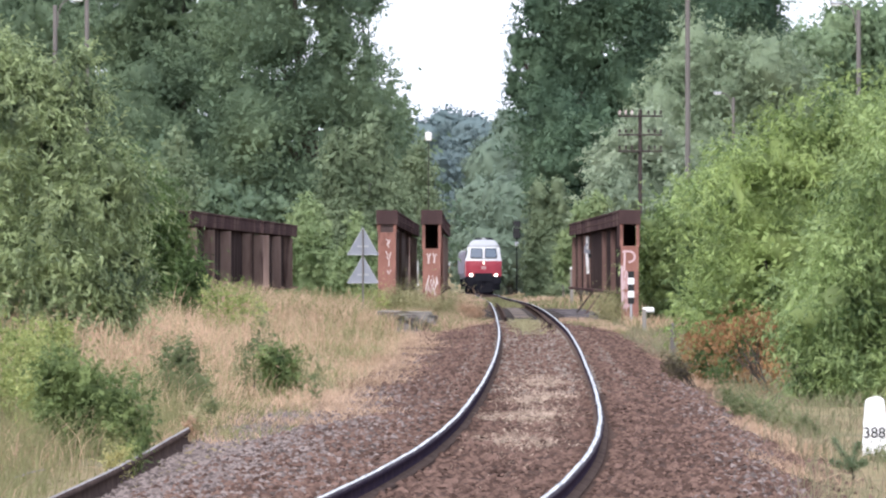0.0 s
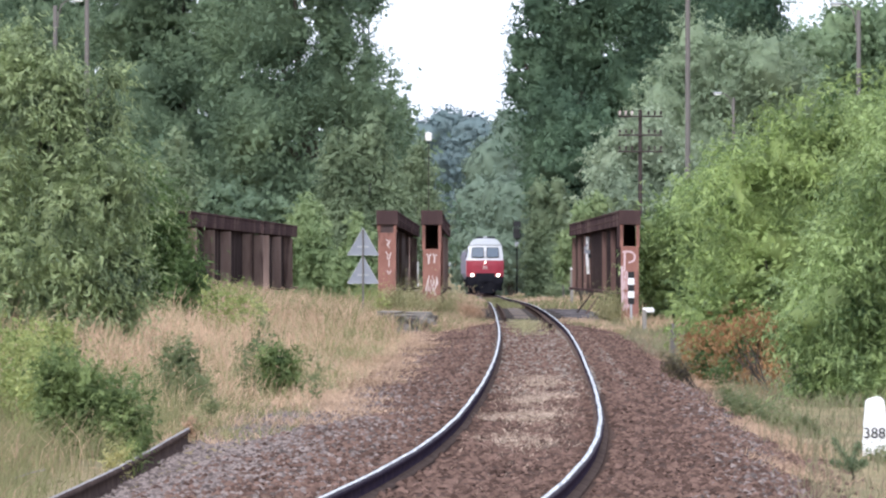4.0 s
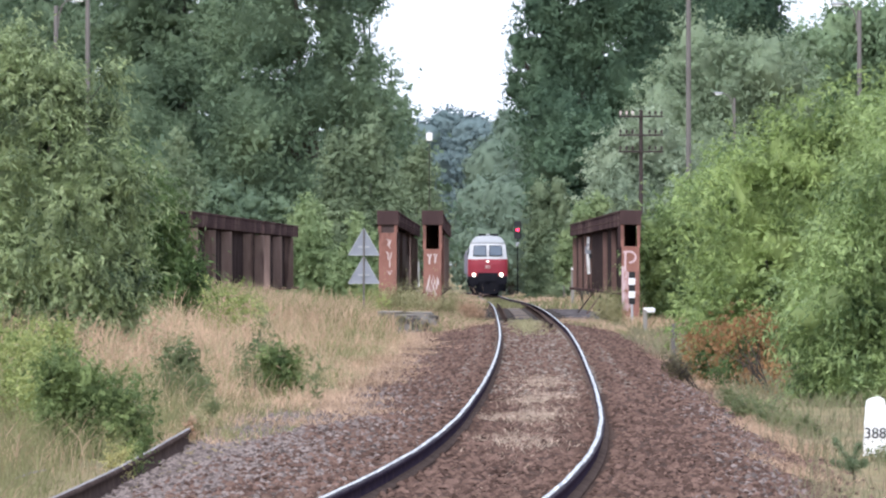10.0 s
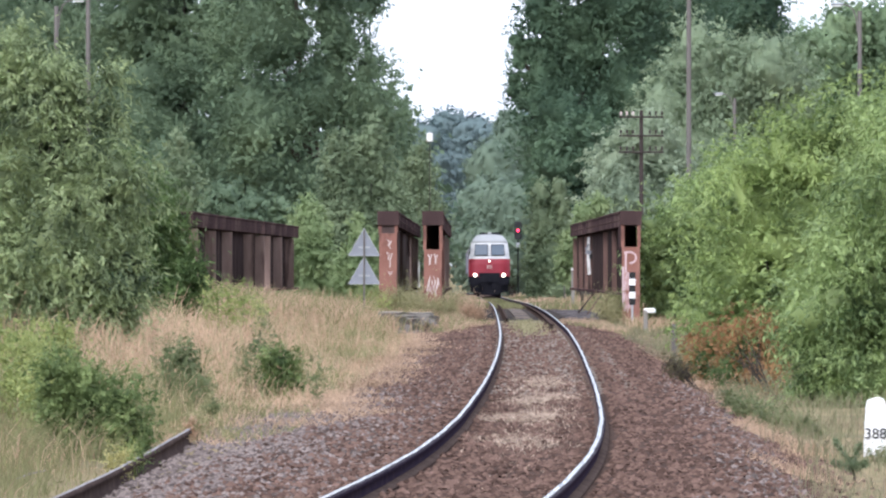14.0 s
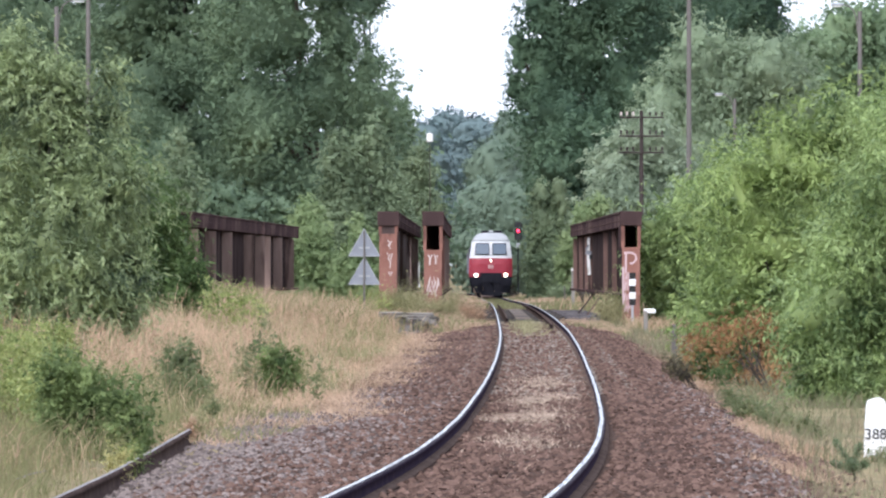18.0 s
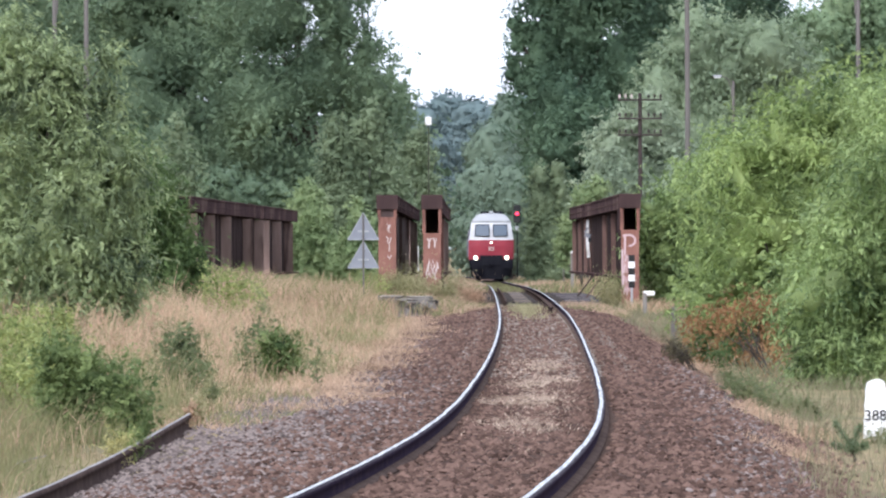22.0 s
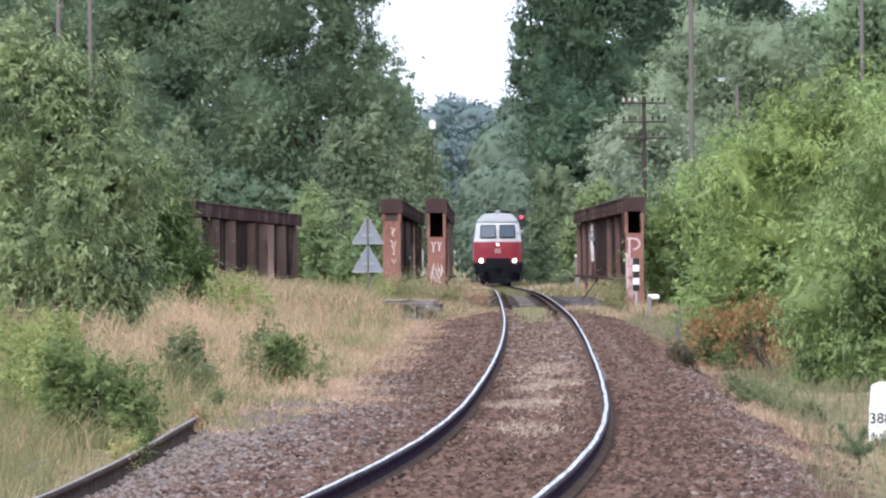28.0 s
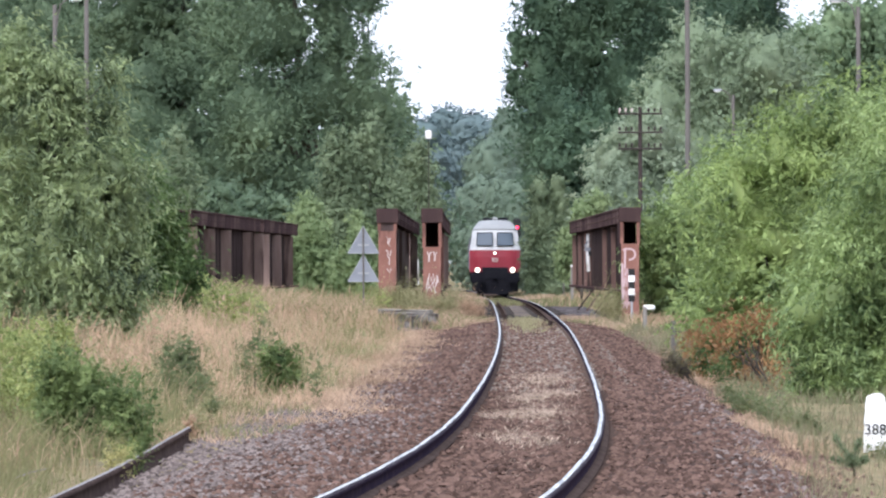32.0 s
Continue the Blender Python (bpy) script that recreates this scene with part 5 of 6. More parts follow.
def bridge():
    ll, _, _ = girder(-7.25, -6.3, 202, 242, (203, 212, 221, 234, 241.4), 1, "rusty plate girder of the disused bridge, half hidden by scrub", wide=0.32)
    girder(-6.25, -5.65, 243, 270, (245, 254, 263.5), 1, "rusty plate girder of the far disused span", wide=0.32)
    m1, top, bot = girder(-1.53, -1.28, 201, 242, (206, 213, 221, 230, 241), 1, "rusty plate girder with a faded red end plate", rib_paint=M_RIB_PALE)
    girder(-1.27, -1.1, 243, 270, (244, 252, 260, 269), 1, "rusty plate girder of the far span")
    m2, _, _ = girder(-0.29, -0.13, 201, 242, (208, 218, 229, 241), 1, "rusty plate girder beside the running line", rib_paint=M_PRIMER)
    girder(-0.12, 0.05, 243, 270, (244, 252, 260, 269), 1, "rusty plate girder of the far span")
    r1, _, _ = girder(5.18, 4.98, 200, 242, (202.6, 212.5, 222, 241), -1, "rusty plate girder with pink graffiti on its end", rib_paint=M_RIB)
    girder(4.97, 4.85, 243, 262, (245, 253, 261), -1, "rusty plate girder of the far span", rib_paint=M_RIB)
    for g, openz, mat, opened in ((m1, 0.62, M_PRIMER, False), (m2, 1.07, M_PRIMER, True), (r1, 1.0, M_PRIMER, True)):
        # end posts and the riveted plate below the dark recess
        foot = -0.45
        bm = box(bmesh.new(), 0.50, 0.04, top - foot - openz, 0, -0.03, foot + (top - foot - openz) / 2, bevel=0.01)
        part("end_post", box(bmesh.new(), 0.3, 0.5, bot - foot + 0.1, 0, 0.3, (bot + foot) / 2), M_RUST, g)
        part("end_plate", bm, mat, g, "faded red end plate with flaking paint")
        for s in (-1, 1):
            part("end_angle", box(bmesh.new(), 0.09, 0.12, openz - 0.4, s * 0.225, 0.03, top - 0.4 - (openz - 0.4) / 2), M_PRIMER, g)
        part("flange_end", box(bmesh.new(), 0.60, 0.05, 0.40, 0, -0.04, top - 0.20, bevel=0.01), M_RUST_DARK, g)
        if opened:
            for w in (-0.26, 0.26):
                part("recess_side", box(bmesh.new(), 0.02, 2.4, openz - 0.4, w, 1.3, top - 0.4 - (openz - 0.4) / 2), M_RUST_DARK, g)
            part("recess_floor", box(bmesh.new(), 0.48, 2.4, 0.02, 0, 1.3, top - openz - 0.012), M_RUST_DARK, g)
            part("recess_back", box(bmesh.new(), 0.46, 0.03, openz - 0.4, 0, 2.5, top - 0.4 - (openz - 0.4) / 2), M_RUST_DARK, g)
        else:
            part("recess_plate", box(bmesh.new(), 0.36, 0.02, openz - 0.4, 0, 0.02, top - 0.4 - (openz - 0.4) / 2), M_RUST, g)
    # spray paint on the end plates
    rng = random.Random(4)

    def scrawl(g, lines, w, mat, label):
        for i, pts in enumerate(lines):
            p = part("paint_mark", stroke(bmesh.new(), pts, w, 0.006), mat, g, label if i == 0 else "")
            p.matrix_basis = pose(0, -0.054 - 0.0007 * i, 0)
    def zigzag(x0, x1, z0, z1, n):
        return [(x0 + (x1 - x0) * i / n, (z1 if i % 2 else z0) + rng.uniform(-0.03, 0.03)) for i in range(n + 1)]
    scrawl(m1, [[(-0.02, 2.36), (0.05, 2.30), (0.0, 2.22), (0.07, 2.12)], [(0.09, 2.34), (0.03, 2.2)], [(-0.04, 2.02), (0.03, 1.94), (0.0, 1.86), (0.06, 1.78), (0.05, 1.6)],
                [(0.11, 2.0), (0.06, 1.82)], [(0.0, 1.5), (0.06, 1.38), (0.11, 1.5)], [(0.0, 0.72), (0.05, 0.62), (0.11, 0.7)]], 0.03, M_GRAFFITI, "worn white graffiti strokes")
    scrawl(m2, [zigzag(-0.16, 0.15, 0.98, 1.26, 7), zigzag(-0.17, 0.12, 0.92, 1.12, 5), zigzag(-0.12, 0.17, 1.12, 1.34, 6), zigzag(-0.15, 0.1, 0.84, 0.98, 4),
                [(-0.13, 1.96), (-0.08, 1.84), (-0.03, 1.96)], [(-0.08, 1.86), (-0.09, 1.68)], [(0.04, 1.97), (0.08, 1.83), (0.13, 1.95)], [(0.08, 1.85), (0.07, 1.7)]], 0.045, M_GRAFFITI, "white graffiti strokes")
    scrawl(r1, [[(-0.15, 1.46), (-0.14, 2.02)], [(-0.2, 2.0), (-0.14, 2.02)] + ring(-0.02, 1.87, 0.16, 0.15, 1.6, -1.7), zigzag(-0.14, 0.06, 1.28, 1.46, 4),
                zigzag(-0.18, 0.02, 1.0, 1.2, 5), zigzag(-0.2, -0.02, 0.68, 0.9, 4), zigzag(-0.18, -0.05, 0.38, 0.58, 3), [(-0.22, 1.62), (-0.21, 0.5)]], 0.056, M_PINK, "pink and white graffiti strokes")
    for k, (z, h) in enumerate(((1.22, 0.5), (0.66, 0.42))):
        p = part("paint_patch", box(bmesh.new(), 0.2, 0.004, h, -0.09, -0.0525, z), M_PINK_PALE, r1, "washed-out pink patch of paint" if k == 0 else "")
    # a scrawl in white, grey-blue and black across one panel of the web
    for k, (x, z, w, hh, a, mat) in enumerate(((-0.16, 2.3, 0.09, 0.65, 2, M_WHITE), (-0.15, 1.68, 0.10, 0.6, -3, M_WHITE), (-0.16, 2.12, 0.2, 0.14, 12, M_SIGN_BACK), (-0.09, 1.98, 0.09, 0.14, 0, M_BLACK), (-0.2, 2.3, 0.06, 0.2, 30, M_SIGN_BACK))):
        p = part("paint_mark", box(bmesh.new(), w, 0.006, hh, 0, 0, 0), mat, r1, "white and grey graffiti" if k == 0 else "")
        p.matrix_basis = pose(x, 40.94 - 0.004 * k, z, 0, a, 0)
    for g, way, spots in ((r1, -1, (203, 206.5, 211, 217, 226, 236)), (m2, 1, (203, 208, 216, 228))):
        for k, y in enumerate(spots):
            bm = rod(bmesh.new(), (way * 0.1, y - 200, 0.8), (way * (0.55 + 0.05 * k), y - 200.3, -0.1), 0.028, n=6)
            part("knee_brace", bm, M_RUST, g)
    # deck, piers and abutments
    deck = tagged(thing("bridge_deck", Matrix(), "timber deck of the railway bridge on steel bearers", "deck"), kind="structure")
    bm = box(bmesh.new(), 2.7, 0.24, 0.24, bevel=0.015)
    me = bpy.data.meshes.new("bridge_timber")
    bm.to_mesh(me), bm.free()
    me.materials.append(M_TIMBER)
    for y in np.arange(NEAR_END + 0.3, FAR_END, 0.6):
        s = part("bridge_timber", me, None, deck)
        s.matrix_basis = pose(float(track_x(y)), float(y), float(track_z(y)) - 0.275)
    for s in (-0.9, 0.9):
        part("bearer", box(bmesh.new(), 0.3, FAR_END - NEAR_END, 0.7, 2.42 + s, (NEAR_END + FAR_END) / 2, -0.5), M_RUST, deck)
    for k in range(14):
        y = 204 + k * 4.6
        part("deck_plate", box(bmesh.new(), 0.44, 3.2, 0.03, float(track_x(y)), y, float(track_z(y)) - 0.13), M_SLEEPER if k % 3 else M_PLANK, deck)
    plank = bpy.data.meshes.new("plank")
    bm = box(bmesh.new(), 0.23, 3.0, 0.05, bevel=0.006)
    bm.to_mesh(plank), bm.free()
    plank.materials.append(M_PLANK)
    for k in range(20):
        for c in range(5):
            y = 202.5 + k * 3.06
            s = part("plank", plank, None, deck)
            s.matrix_basis = pose(float(track_x(y)) + 1.42 + 0.25 * c, y, float(track_z(y)) - 0.16 + random.uniform(-0.01, 0.01), 0, 0, -0.3)
    for y, nm in ((NEAR_END - 0.8, "abutment"), (242.5, "pier"), (FAR_END + 0.8, "abutment")):
        w = tagged(part(nm, box(bmesh.new(), 15, 1.8, 5.2, -1.0, y, -3.25, bevel=0.05), M_CONCRETE), "weathered concrete " + nm + " of the bridge", nm, kind="structure")
    x, top = px(724, 555, 178)
    z = float(ground_z(x, 178))
    h = top - z
    t = thing("parapet_block", pose(x, 178, z, 0, 1.5, -6), "broken weathered concrete parapet block in the grass", "block")
    for nm, w, d, low, high, x1, wear in (("block", 0.72, 0.66, -0.12, h - 0.08, 0.30, 0.04), ("slab", 1.3, 0.56, h - 0.075, h + 0.015, -0.1, 0.026), ("footing", 0.62, 0.36, -0.15, h - 0.08, -0.4, 0.04)):
        bm = box(bmesh.new(), w, d, high - low, x1, 0, (high + low) / 2, bevel=0.02)
        bmesh.ops.subdivide_edges(bm, edges=bm.edges[:], cuts=3, use_grid_fill=True)
        for v in bm.verts:
            v.co += Vector((rng.uniform(-1, 1), rng.uniform(-1, 1), rng.uniform(-1, 1))) * wear
        part(nm, bm, M_CONCRETE if nm == "slab" else M_CONCRETE_DARK, t, "pale chipped coping slab" if nm == "slab" else "")


# ---- line-side things ----
def lineside():
    # double triangular sign seen from behind
    x, _ = px(644, 500, 190)
    z = float(ground_z(x, 190))
    t = thing("triangle_sign", pose(x, 190, z), "pair of grey triangular signs on a post, seen from behind", "sign")
    part("post", rod(bmesh.new(), (0, 0, -0.3), (0, 0, px(0, 408, 190)[1] - z), 0.022), M_POLE, t)
    for cy, name in ((453, "upper"), (503, "lower")):
        zb = px(0, cy, 190)[1] - z
        bm = plate(bmesh.new(), [(-0.41, zb), (0.41, zb), (0.0, zb + 0.71)], 0.032, 0.004)
        p = part("sign_panel", bm, M_SIGN_BACK, t, "bare grey back of a triangular sign")
        bm = bmesh.new()
        for a, b in (((-0.41, zb), (0.41, zb)), ((0.41, zb), (0, zb + 0.71)), ((0, zb + 0.71), (-0.41, zb))):
            rod(bm, (a[0], 0.03, a[1]), (b[0], 0.03, b[1]), 0.012, n=6)
        part("rim", bm, M_ZINC, p)
        part("bracket", box(bmesh.new(), 0.3, 0.02, 0.05, 0, 0.022, zb + 0.22), M_ZINC, p)
    # distance stone with its painted figures
    x, _ = px(1549, 500, 75)
    z = float(ground_z(x, 75))
    t = thing("distance_stone", pose(x, 75, z, 0, 0, -4), "white-painted stone distance post with dark figures", "stone")
    bm = bmesh.new()
    top = px(0, 704, 75)[1] - z
    box(bm, 0.27, 0.2, top + 0.3, 0, 0, (top - 0.3) / 2)
    bmesh.ops.subdivide_edges(bm, edges=bm.edges[:], cuts=9, use_grid_fill=True)
    for v in bm.verts:
        # slightly tapered, rounded at the shoulders and chipped
        f = max(0.0, (v.co.z - top + 0.14) / 0.14)
        k = (1 - 0.22 * max(0.0, v.co.z) / top) * (1 - 0.1 * f * f)
        corner = 1 - 0.07 * (abs(v.co.x) / 0.135) ** 4 * (abs(v.co.y) / 0.1) ** 4
        v.co.z -= 0.03 * f * (abs(v.co.x) / 0.135) ** 3
        v.co.x *= k * corner
        v.co.y *= k * corner
        v.co += Vector((math.sin(v.co.z * 31 + v.co.y * 17), math.sin(v.co.z * 23 + v.co.x * 29), math.sin(v.co.x * 37 + 1.0))) * 0.005
    part("stone_body", bm, M_WHITE, t, smooth=False)
    txt = bpy.data.curves.new("figures", "FONT")
    txt.body, txt.size, txt.align_x, txt.extrude = "388", 0.155, "CENTER", 0.002
    tmp = new("figures", txt)
    me = bpy.data.meshes.new_from_object(tmp.evaluated_get(bpy.context.evaluated_depsgraph_get()))
    bpy.data.objects.remove(tmp)
    me.materials.clear()
    me.materials.append(M_BLACK)
    p = part("figures", me, None, t, "black painted figures")
    p.matrix_basis = pose(-0.005, -0.104, top - 0.42, 86, 0, 0)
    # striped marker before the girder end
    x, _ = px(1118, 500, 196)
    z = float(ground_z(x, 196))
    t = thing("striped_marker", pose(x, 196, z), "black and white striped marker post by the bridge", "post")
    zt, zb = px(0, 482, 196)[1] - z, px(0, 540, 196)[1] - z
    part("post", box(bmesh.new(), 0.06, 0.06, zb + 0.3, 0, 0, zb / 2 - 0.15), M_ZINC, t)
    for k in range(5):
        part("stripe", box(bmesh.new(), 0.17, 0.05, (zt - zb) / 5, 0, 0, zb + (k + 0.5) * (zt - zb) / 5), M_WHITE if k % 2 else M_BLACK, t)
    # white concrete marker and grey cable post
    x, zz = px(1147, 546, 190)
    z = float(ground_z(x, 190))
    t = thing("concrete_marker", pose(x, 190, z), "low white concrete cable marker in the grass", "marker")
    part("marker_head", box(bmesh.new(), 0.31, 0.25, 0.13, 0.02, 0, zz - z - 0.065, bevel=0.03), M_WHITE, t)
    part("marker_leg", box(bmesh.new(), 0.11, 0.2, zz - z, -0.085, -0.03, (zz - z) / 2 - 0.03, bevel=0.02), M_CONCRETE, t)
    x, zz = px(1192, 574, 140)
    z = float(ground_z(x, 140))
    t = thing("cable_post", pose(x, 140, z), "short grey-blue cable marker post under the bush", "post")
    part("post", box(bmesh.new(), 0.1, 0.1, zz - z + 0.2, 0, 0, (zz - z) / 2 - 0.1, bevel=0.01), M_POLE, t)
    # a pale dry branch lying in the grass by the old rail
    x, zz = px(55, 838, 56)
    t = thing("dry_branch", pose(x, 56, zz), "pale dry branch lying in the grass", "branch")
    bm = rod(bmesh.new(), (-0.11, 0, -0.04), (0.0, 0.02, 0.0), 0.007, 0.006, 6)
    rod(bm, (0.0, 0.02, 0.0), (0.12, 0.0, 0.025), 0.006, 0.004, 6)
    part("stick", bm, M_CONCRETE, t)
    # lamp posts
    def pole(cx, dist, top, thick, label, arm=None, name="lamp_post"):
        x, zt = px(cx, top, dist)
        z = float(ground_z(x, dist))
        t = thing(name, pose(x, dist, z), label, "pole")
        part("pole", rod(bmesh.new(), (0, 0, -0.3), (0, 0, zt - z), thick * 0.46, thick * 0.36, 10), M_POLE, t)
        if arm:
            h = zt - z
            bm = bmesh.new()
            pts = [(arm * s, 0, h - 0.7 + d) for s, d in ((0.08, 0), (0.1, 0.4), (0.2, 0.72), (0.36, 0.86), (0.55, 0.92))]
            for a, b in zip(pts, pts[1:]):
                rod(bm, a, b, 0.022)
            part("arm", bm, M_POLE, t)
            l = part("lamp_head", box(bmesh.new(), 0.42, 0.16, 0.1, arm * 0.72, 0, h + 0.22, bevel=0.04), M_ZINC, t, "pale grey street lamp head")
            part("lens", box(bmesh.new(), 0.3, 0.12, 0.05, arm * 0.74, 0, h + 0.155, bevel=0.02), M_WHITE, l)
        return t
    pole(156, 200, -40, 0.17, "slim grey concrete pole behind the willow scrub", name="concrete_pole")
    pole(100, 235, 12, 0.2, "grey concrete lamp post with a curved arm", arm=1)
    pole(1218, 205, -40, 0.19, "slim grey concrete pole behind the yellow-green bush", name="concrete_pole")
    pole(1520, 235, 20, 0.2, "grey concrete lamp post with a curved arm", arm=-1)
    pole(1299, 330, 175, 0.18, "grey concrete lamp post with a curved arm among trees", arm=-1)
    # telegraph pole with three cross arms
    x, zt = px(1134, 196, 300)
    z = float(ground_z(x, 300))
    t = thing("telegraph_pole", pose(x, 300, z), "old dark wooden telegraph pole with three cross arms", "pole")
    h = zt - z
    part("pole", rod(bmesh.new(), (0, 0, -0.3), (0, 0, h), 0.105, 0.08, 10), M_WOODPOLE, t)
    for k, cy in enumerate((208, 241, 270)):
        za = px(0, cy, 300)[1] - z
        a = part("cross_arm", box(bmesh.new(), 1.85, 0.08, 0.07, 0, -0.1, za, bevel=0.01), M_WOODPOLE, t)
        for s in (-0.85, -0.6, -0.35, 0.35, 0.6, 0.85):
            bm = rod(bmesh.new(), (s, -0.1, za), (s, -0.1, za + 0.13), 0.015)
            rod(bm, (s, -0.1, za + 0.1), (s, -0.1, za + 0.24), 0.055, 0.035)
            part("insulator", bm, M_GRAFFITI if k == 0 and s < 0 else M_WOODPOLE, a)
    # mast with a white head
    x, zt = px(760, 236, 357)
    z = float(ground_z(x, 357))
    t = thing("mast", pose(x, 357, z), "thin mast with a small white box head among birch leaves", "mast")
    part("mast_pole", rod(bmesh.new(), (0, 0, -0.3), (0, 0, zt - z - 0.3), 0.022, 0.018), M_WOODPOLE, t)
    part("mast_head", box(bmesh.new(), 0.32, 0.2, 0.42, 0, -0.12, zt - z - 0.22, bevel=0.04), M_WHITE, t)
    part("mast_cap", rod(bmesh.new(), (0, -0.12, zt - z - 0.02), (0, -0.12, zt - z + 0.08), 0.05, 0.03), M_ZINC, t)
    # board on a post and a white marker post beyond the bridge
    x, zt = px(998, 466, 330)
    z = float(ground_z(x, 330))
    t = thing("trackside_board", pose(x, 330, z), "small grey trackside board on a thin post in the grass", "sign")
    part("post", rod(bmesh.new(), (0, 0, -0.3), (0, 0, zt - z), 0.025), M_POLE, t)
    part("board", box(bmesh.new(), 0.34, 0.02, 0.28, 0, -0.035, zt - z - 0.12, bevel=0.006), M_SIGN_BACK, t)
    part("number_plate", box(bmesh.new(), 0.16, 0.02, 0.2, -0.02, -0.035, zt - z - 0.72, bevel=0.005), M_ZINC, t)
    x, zt = px(1013, 478, 300)
    z = float(ground_z(x, 300))
    t = thing("white_marker_post", pose(x, 300, z), "weathered white concrete marker post near the girder", "post")
    part("post", box(bmesh.new(), 0.13, 0.13, zt - z + 0.3, 0, 0, (zt - z) / 2 - 0.15, bevel=0.02), M_CONCRETE, t)
    part("cap", box(bmesh.new(), 0.15, 0.15, 0.1, 0, 0, zt - z + 0.02, bevel=0.02), M_WHITE, t)


def signal():
    """Colour-light signal whose red lamp an added disc uncovers as the train has passed."""
    x, zt = px(916, 398, 610)
    z = float(ground_z(x, 610))
    t = thing("railway_signal", pose(x, 610, z), "slim railway light signal showing red", "signal")
    h = zt - z
    part("mast", rod(bmesh.new(), (0, 0.15, -0.3), (0, 0.15, h), 0.06, 0.05), M_UNDER, t)
    head = part("signal_head", box(bmesh.new(), 0.62, 0.2, 1.5, 0, 0, h - 0.5, bevel=0.08), M_BLACK, t, "black signal head")
    zc = px(0, 408, 610)[1] - z
    bm = bmesh.new()
    bmesh.ops.create_cone(bm, cap_ends=True, segments=20, radius1=0.13, radius2=0.13, depth=0.05, matrix=pose(0, -0.11, zc, 90))
    part("red_lens", bm, M_REDLIGHT, head, "glowing red lens")
    part("hood", rod(bmesh.new(), (0, -0.1, zc + 0.24), (0, -0.35, zc + 0.24), 0.1, 0.1), M_BLACK, head)
    # disc added to imitate the lamp being off: the lens itself always glows
    bm = bmesh.new()
    bmesh.ops.create_cone(bm, cap_ends=True, segments=20, radius1=0.23, radius2=0.23, depth=0.02, matrix=pose(0, -0.15, 0, 90))
    sh = part("added_lens_disc", bm, M_BLACK, t, "added dark disc that hides the glowing lens before it shows")
    part("signal_plate", box(bmesh.new(), 0.3, 0.03, 0.35, 0, 0.05, h - 1.7), M_ZINC, t, "white plate below the signal head")
    return sh, zc


# ---- train ----
def hull(rows, yoff, length, corner, n=14):
    """Rounded body: at each height a half width; ends rounded in plan and drawn back by yoff."""
    V, F = [], []
    u = np.linspace(-1, 1, n)
    for z, hw in rows:
        a = yoff(z)
        front = [(hw * s, a + corner * abs(s) ** 5, z) for s in u]
        back = [(hw * s, length - a - corner * abs(s) ** 5, z) for s in u[::-1]]
        V += front + back
    k = 2 * n
    for r in range(len(rows) - 1):
        for i in range(k):
            j = (i + 1) % k
            F.append((r * k + i, r * k + j, (r + 1) * k + j, (r + 1) * k + i))
    bm = bmesh.new()
    vs = [bm.verts.new(v) for v in V]
    for f in F:
        bm.faces.new([vs[i] for i in f])
    bm.faces.new(vs[:k][::-1])
    bm.faces.new(vs[-k:])
    return bm


def bogie(parent, y, axles, name="bogie"):
    b = part(name, box(bmesh.new(), 2.3, axles[-1] - axles[0] + 1.2, 0.45, 0, y, 0.75, bevel=0.05), M_UNDER, parent)
    for a in axles:
        w = rod(bmesh.new(), (-0.8, y + a, 0.5), (0.8, y + a, 0.5), 0.09, n=10)
        for s in (-1, 1):
            rod(w, (s * 0.68, y + a, 0.5), (s * 0.81, y + a, 0.5), 0.5, n=24)
        part("wheelset", w, M_UNDER, b)
    return b


def buffers(parent, y, way):
    for s in (-0.875, 0.875):
        bm = rod(bmesh.new(), (s, y, 1.06), (s, y + way * 0.5, 1.06), 0.12, n=14)
        rod(bm, (s, y + way * 0.5, 1.06), (s, y + way * 0.56, 1.06), 0.25, n=18)
        part("buffer", bm, M_UNDER, parent)


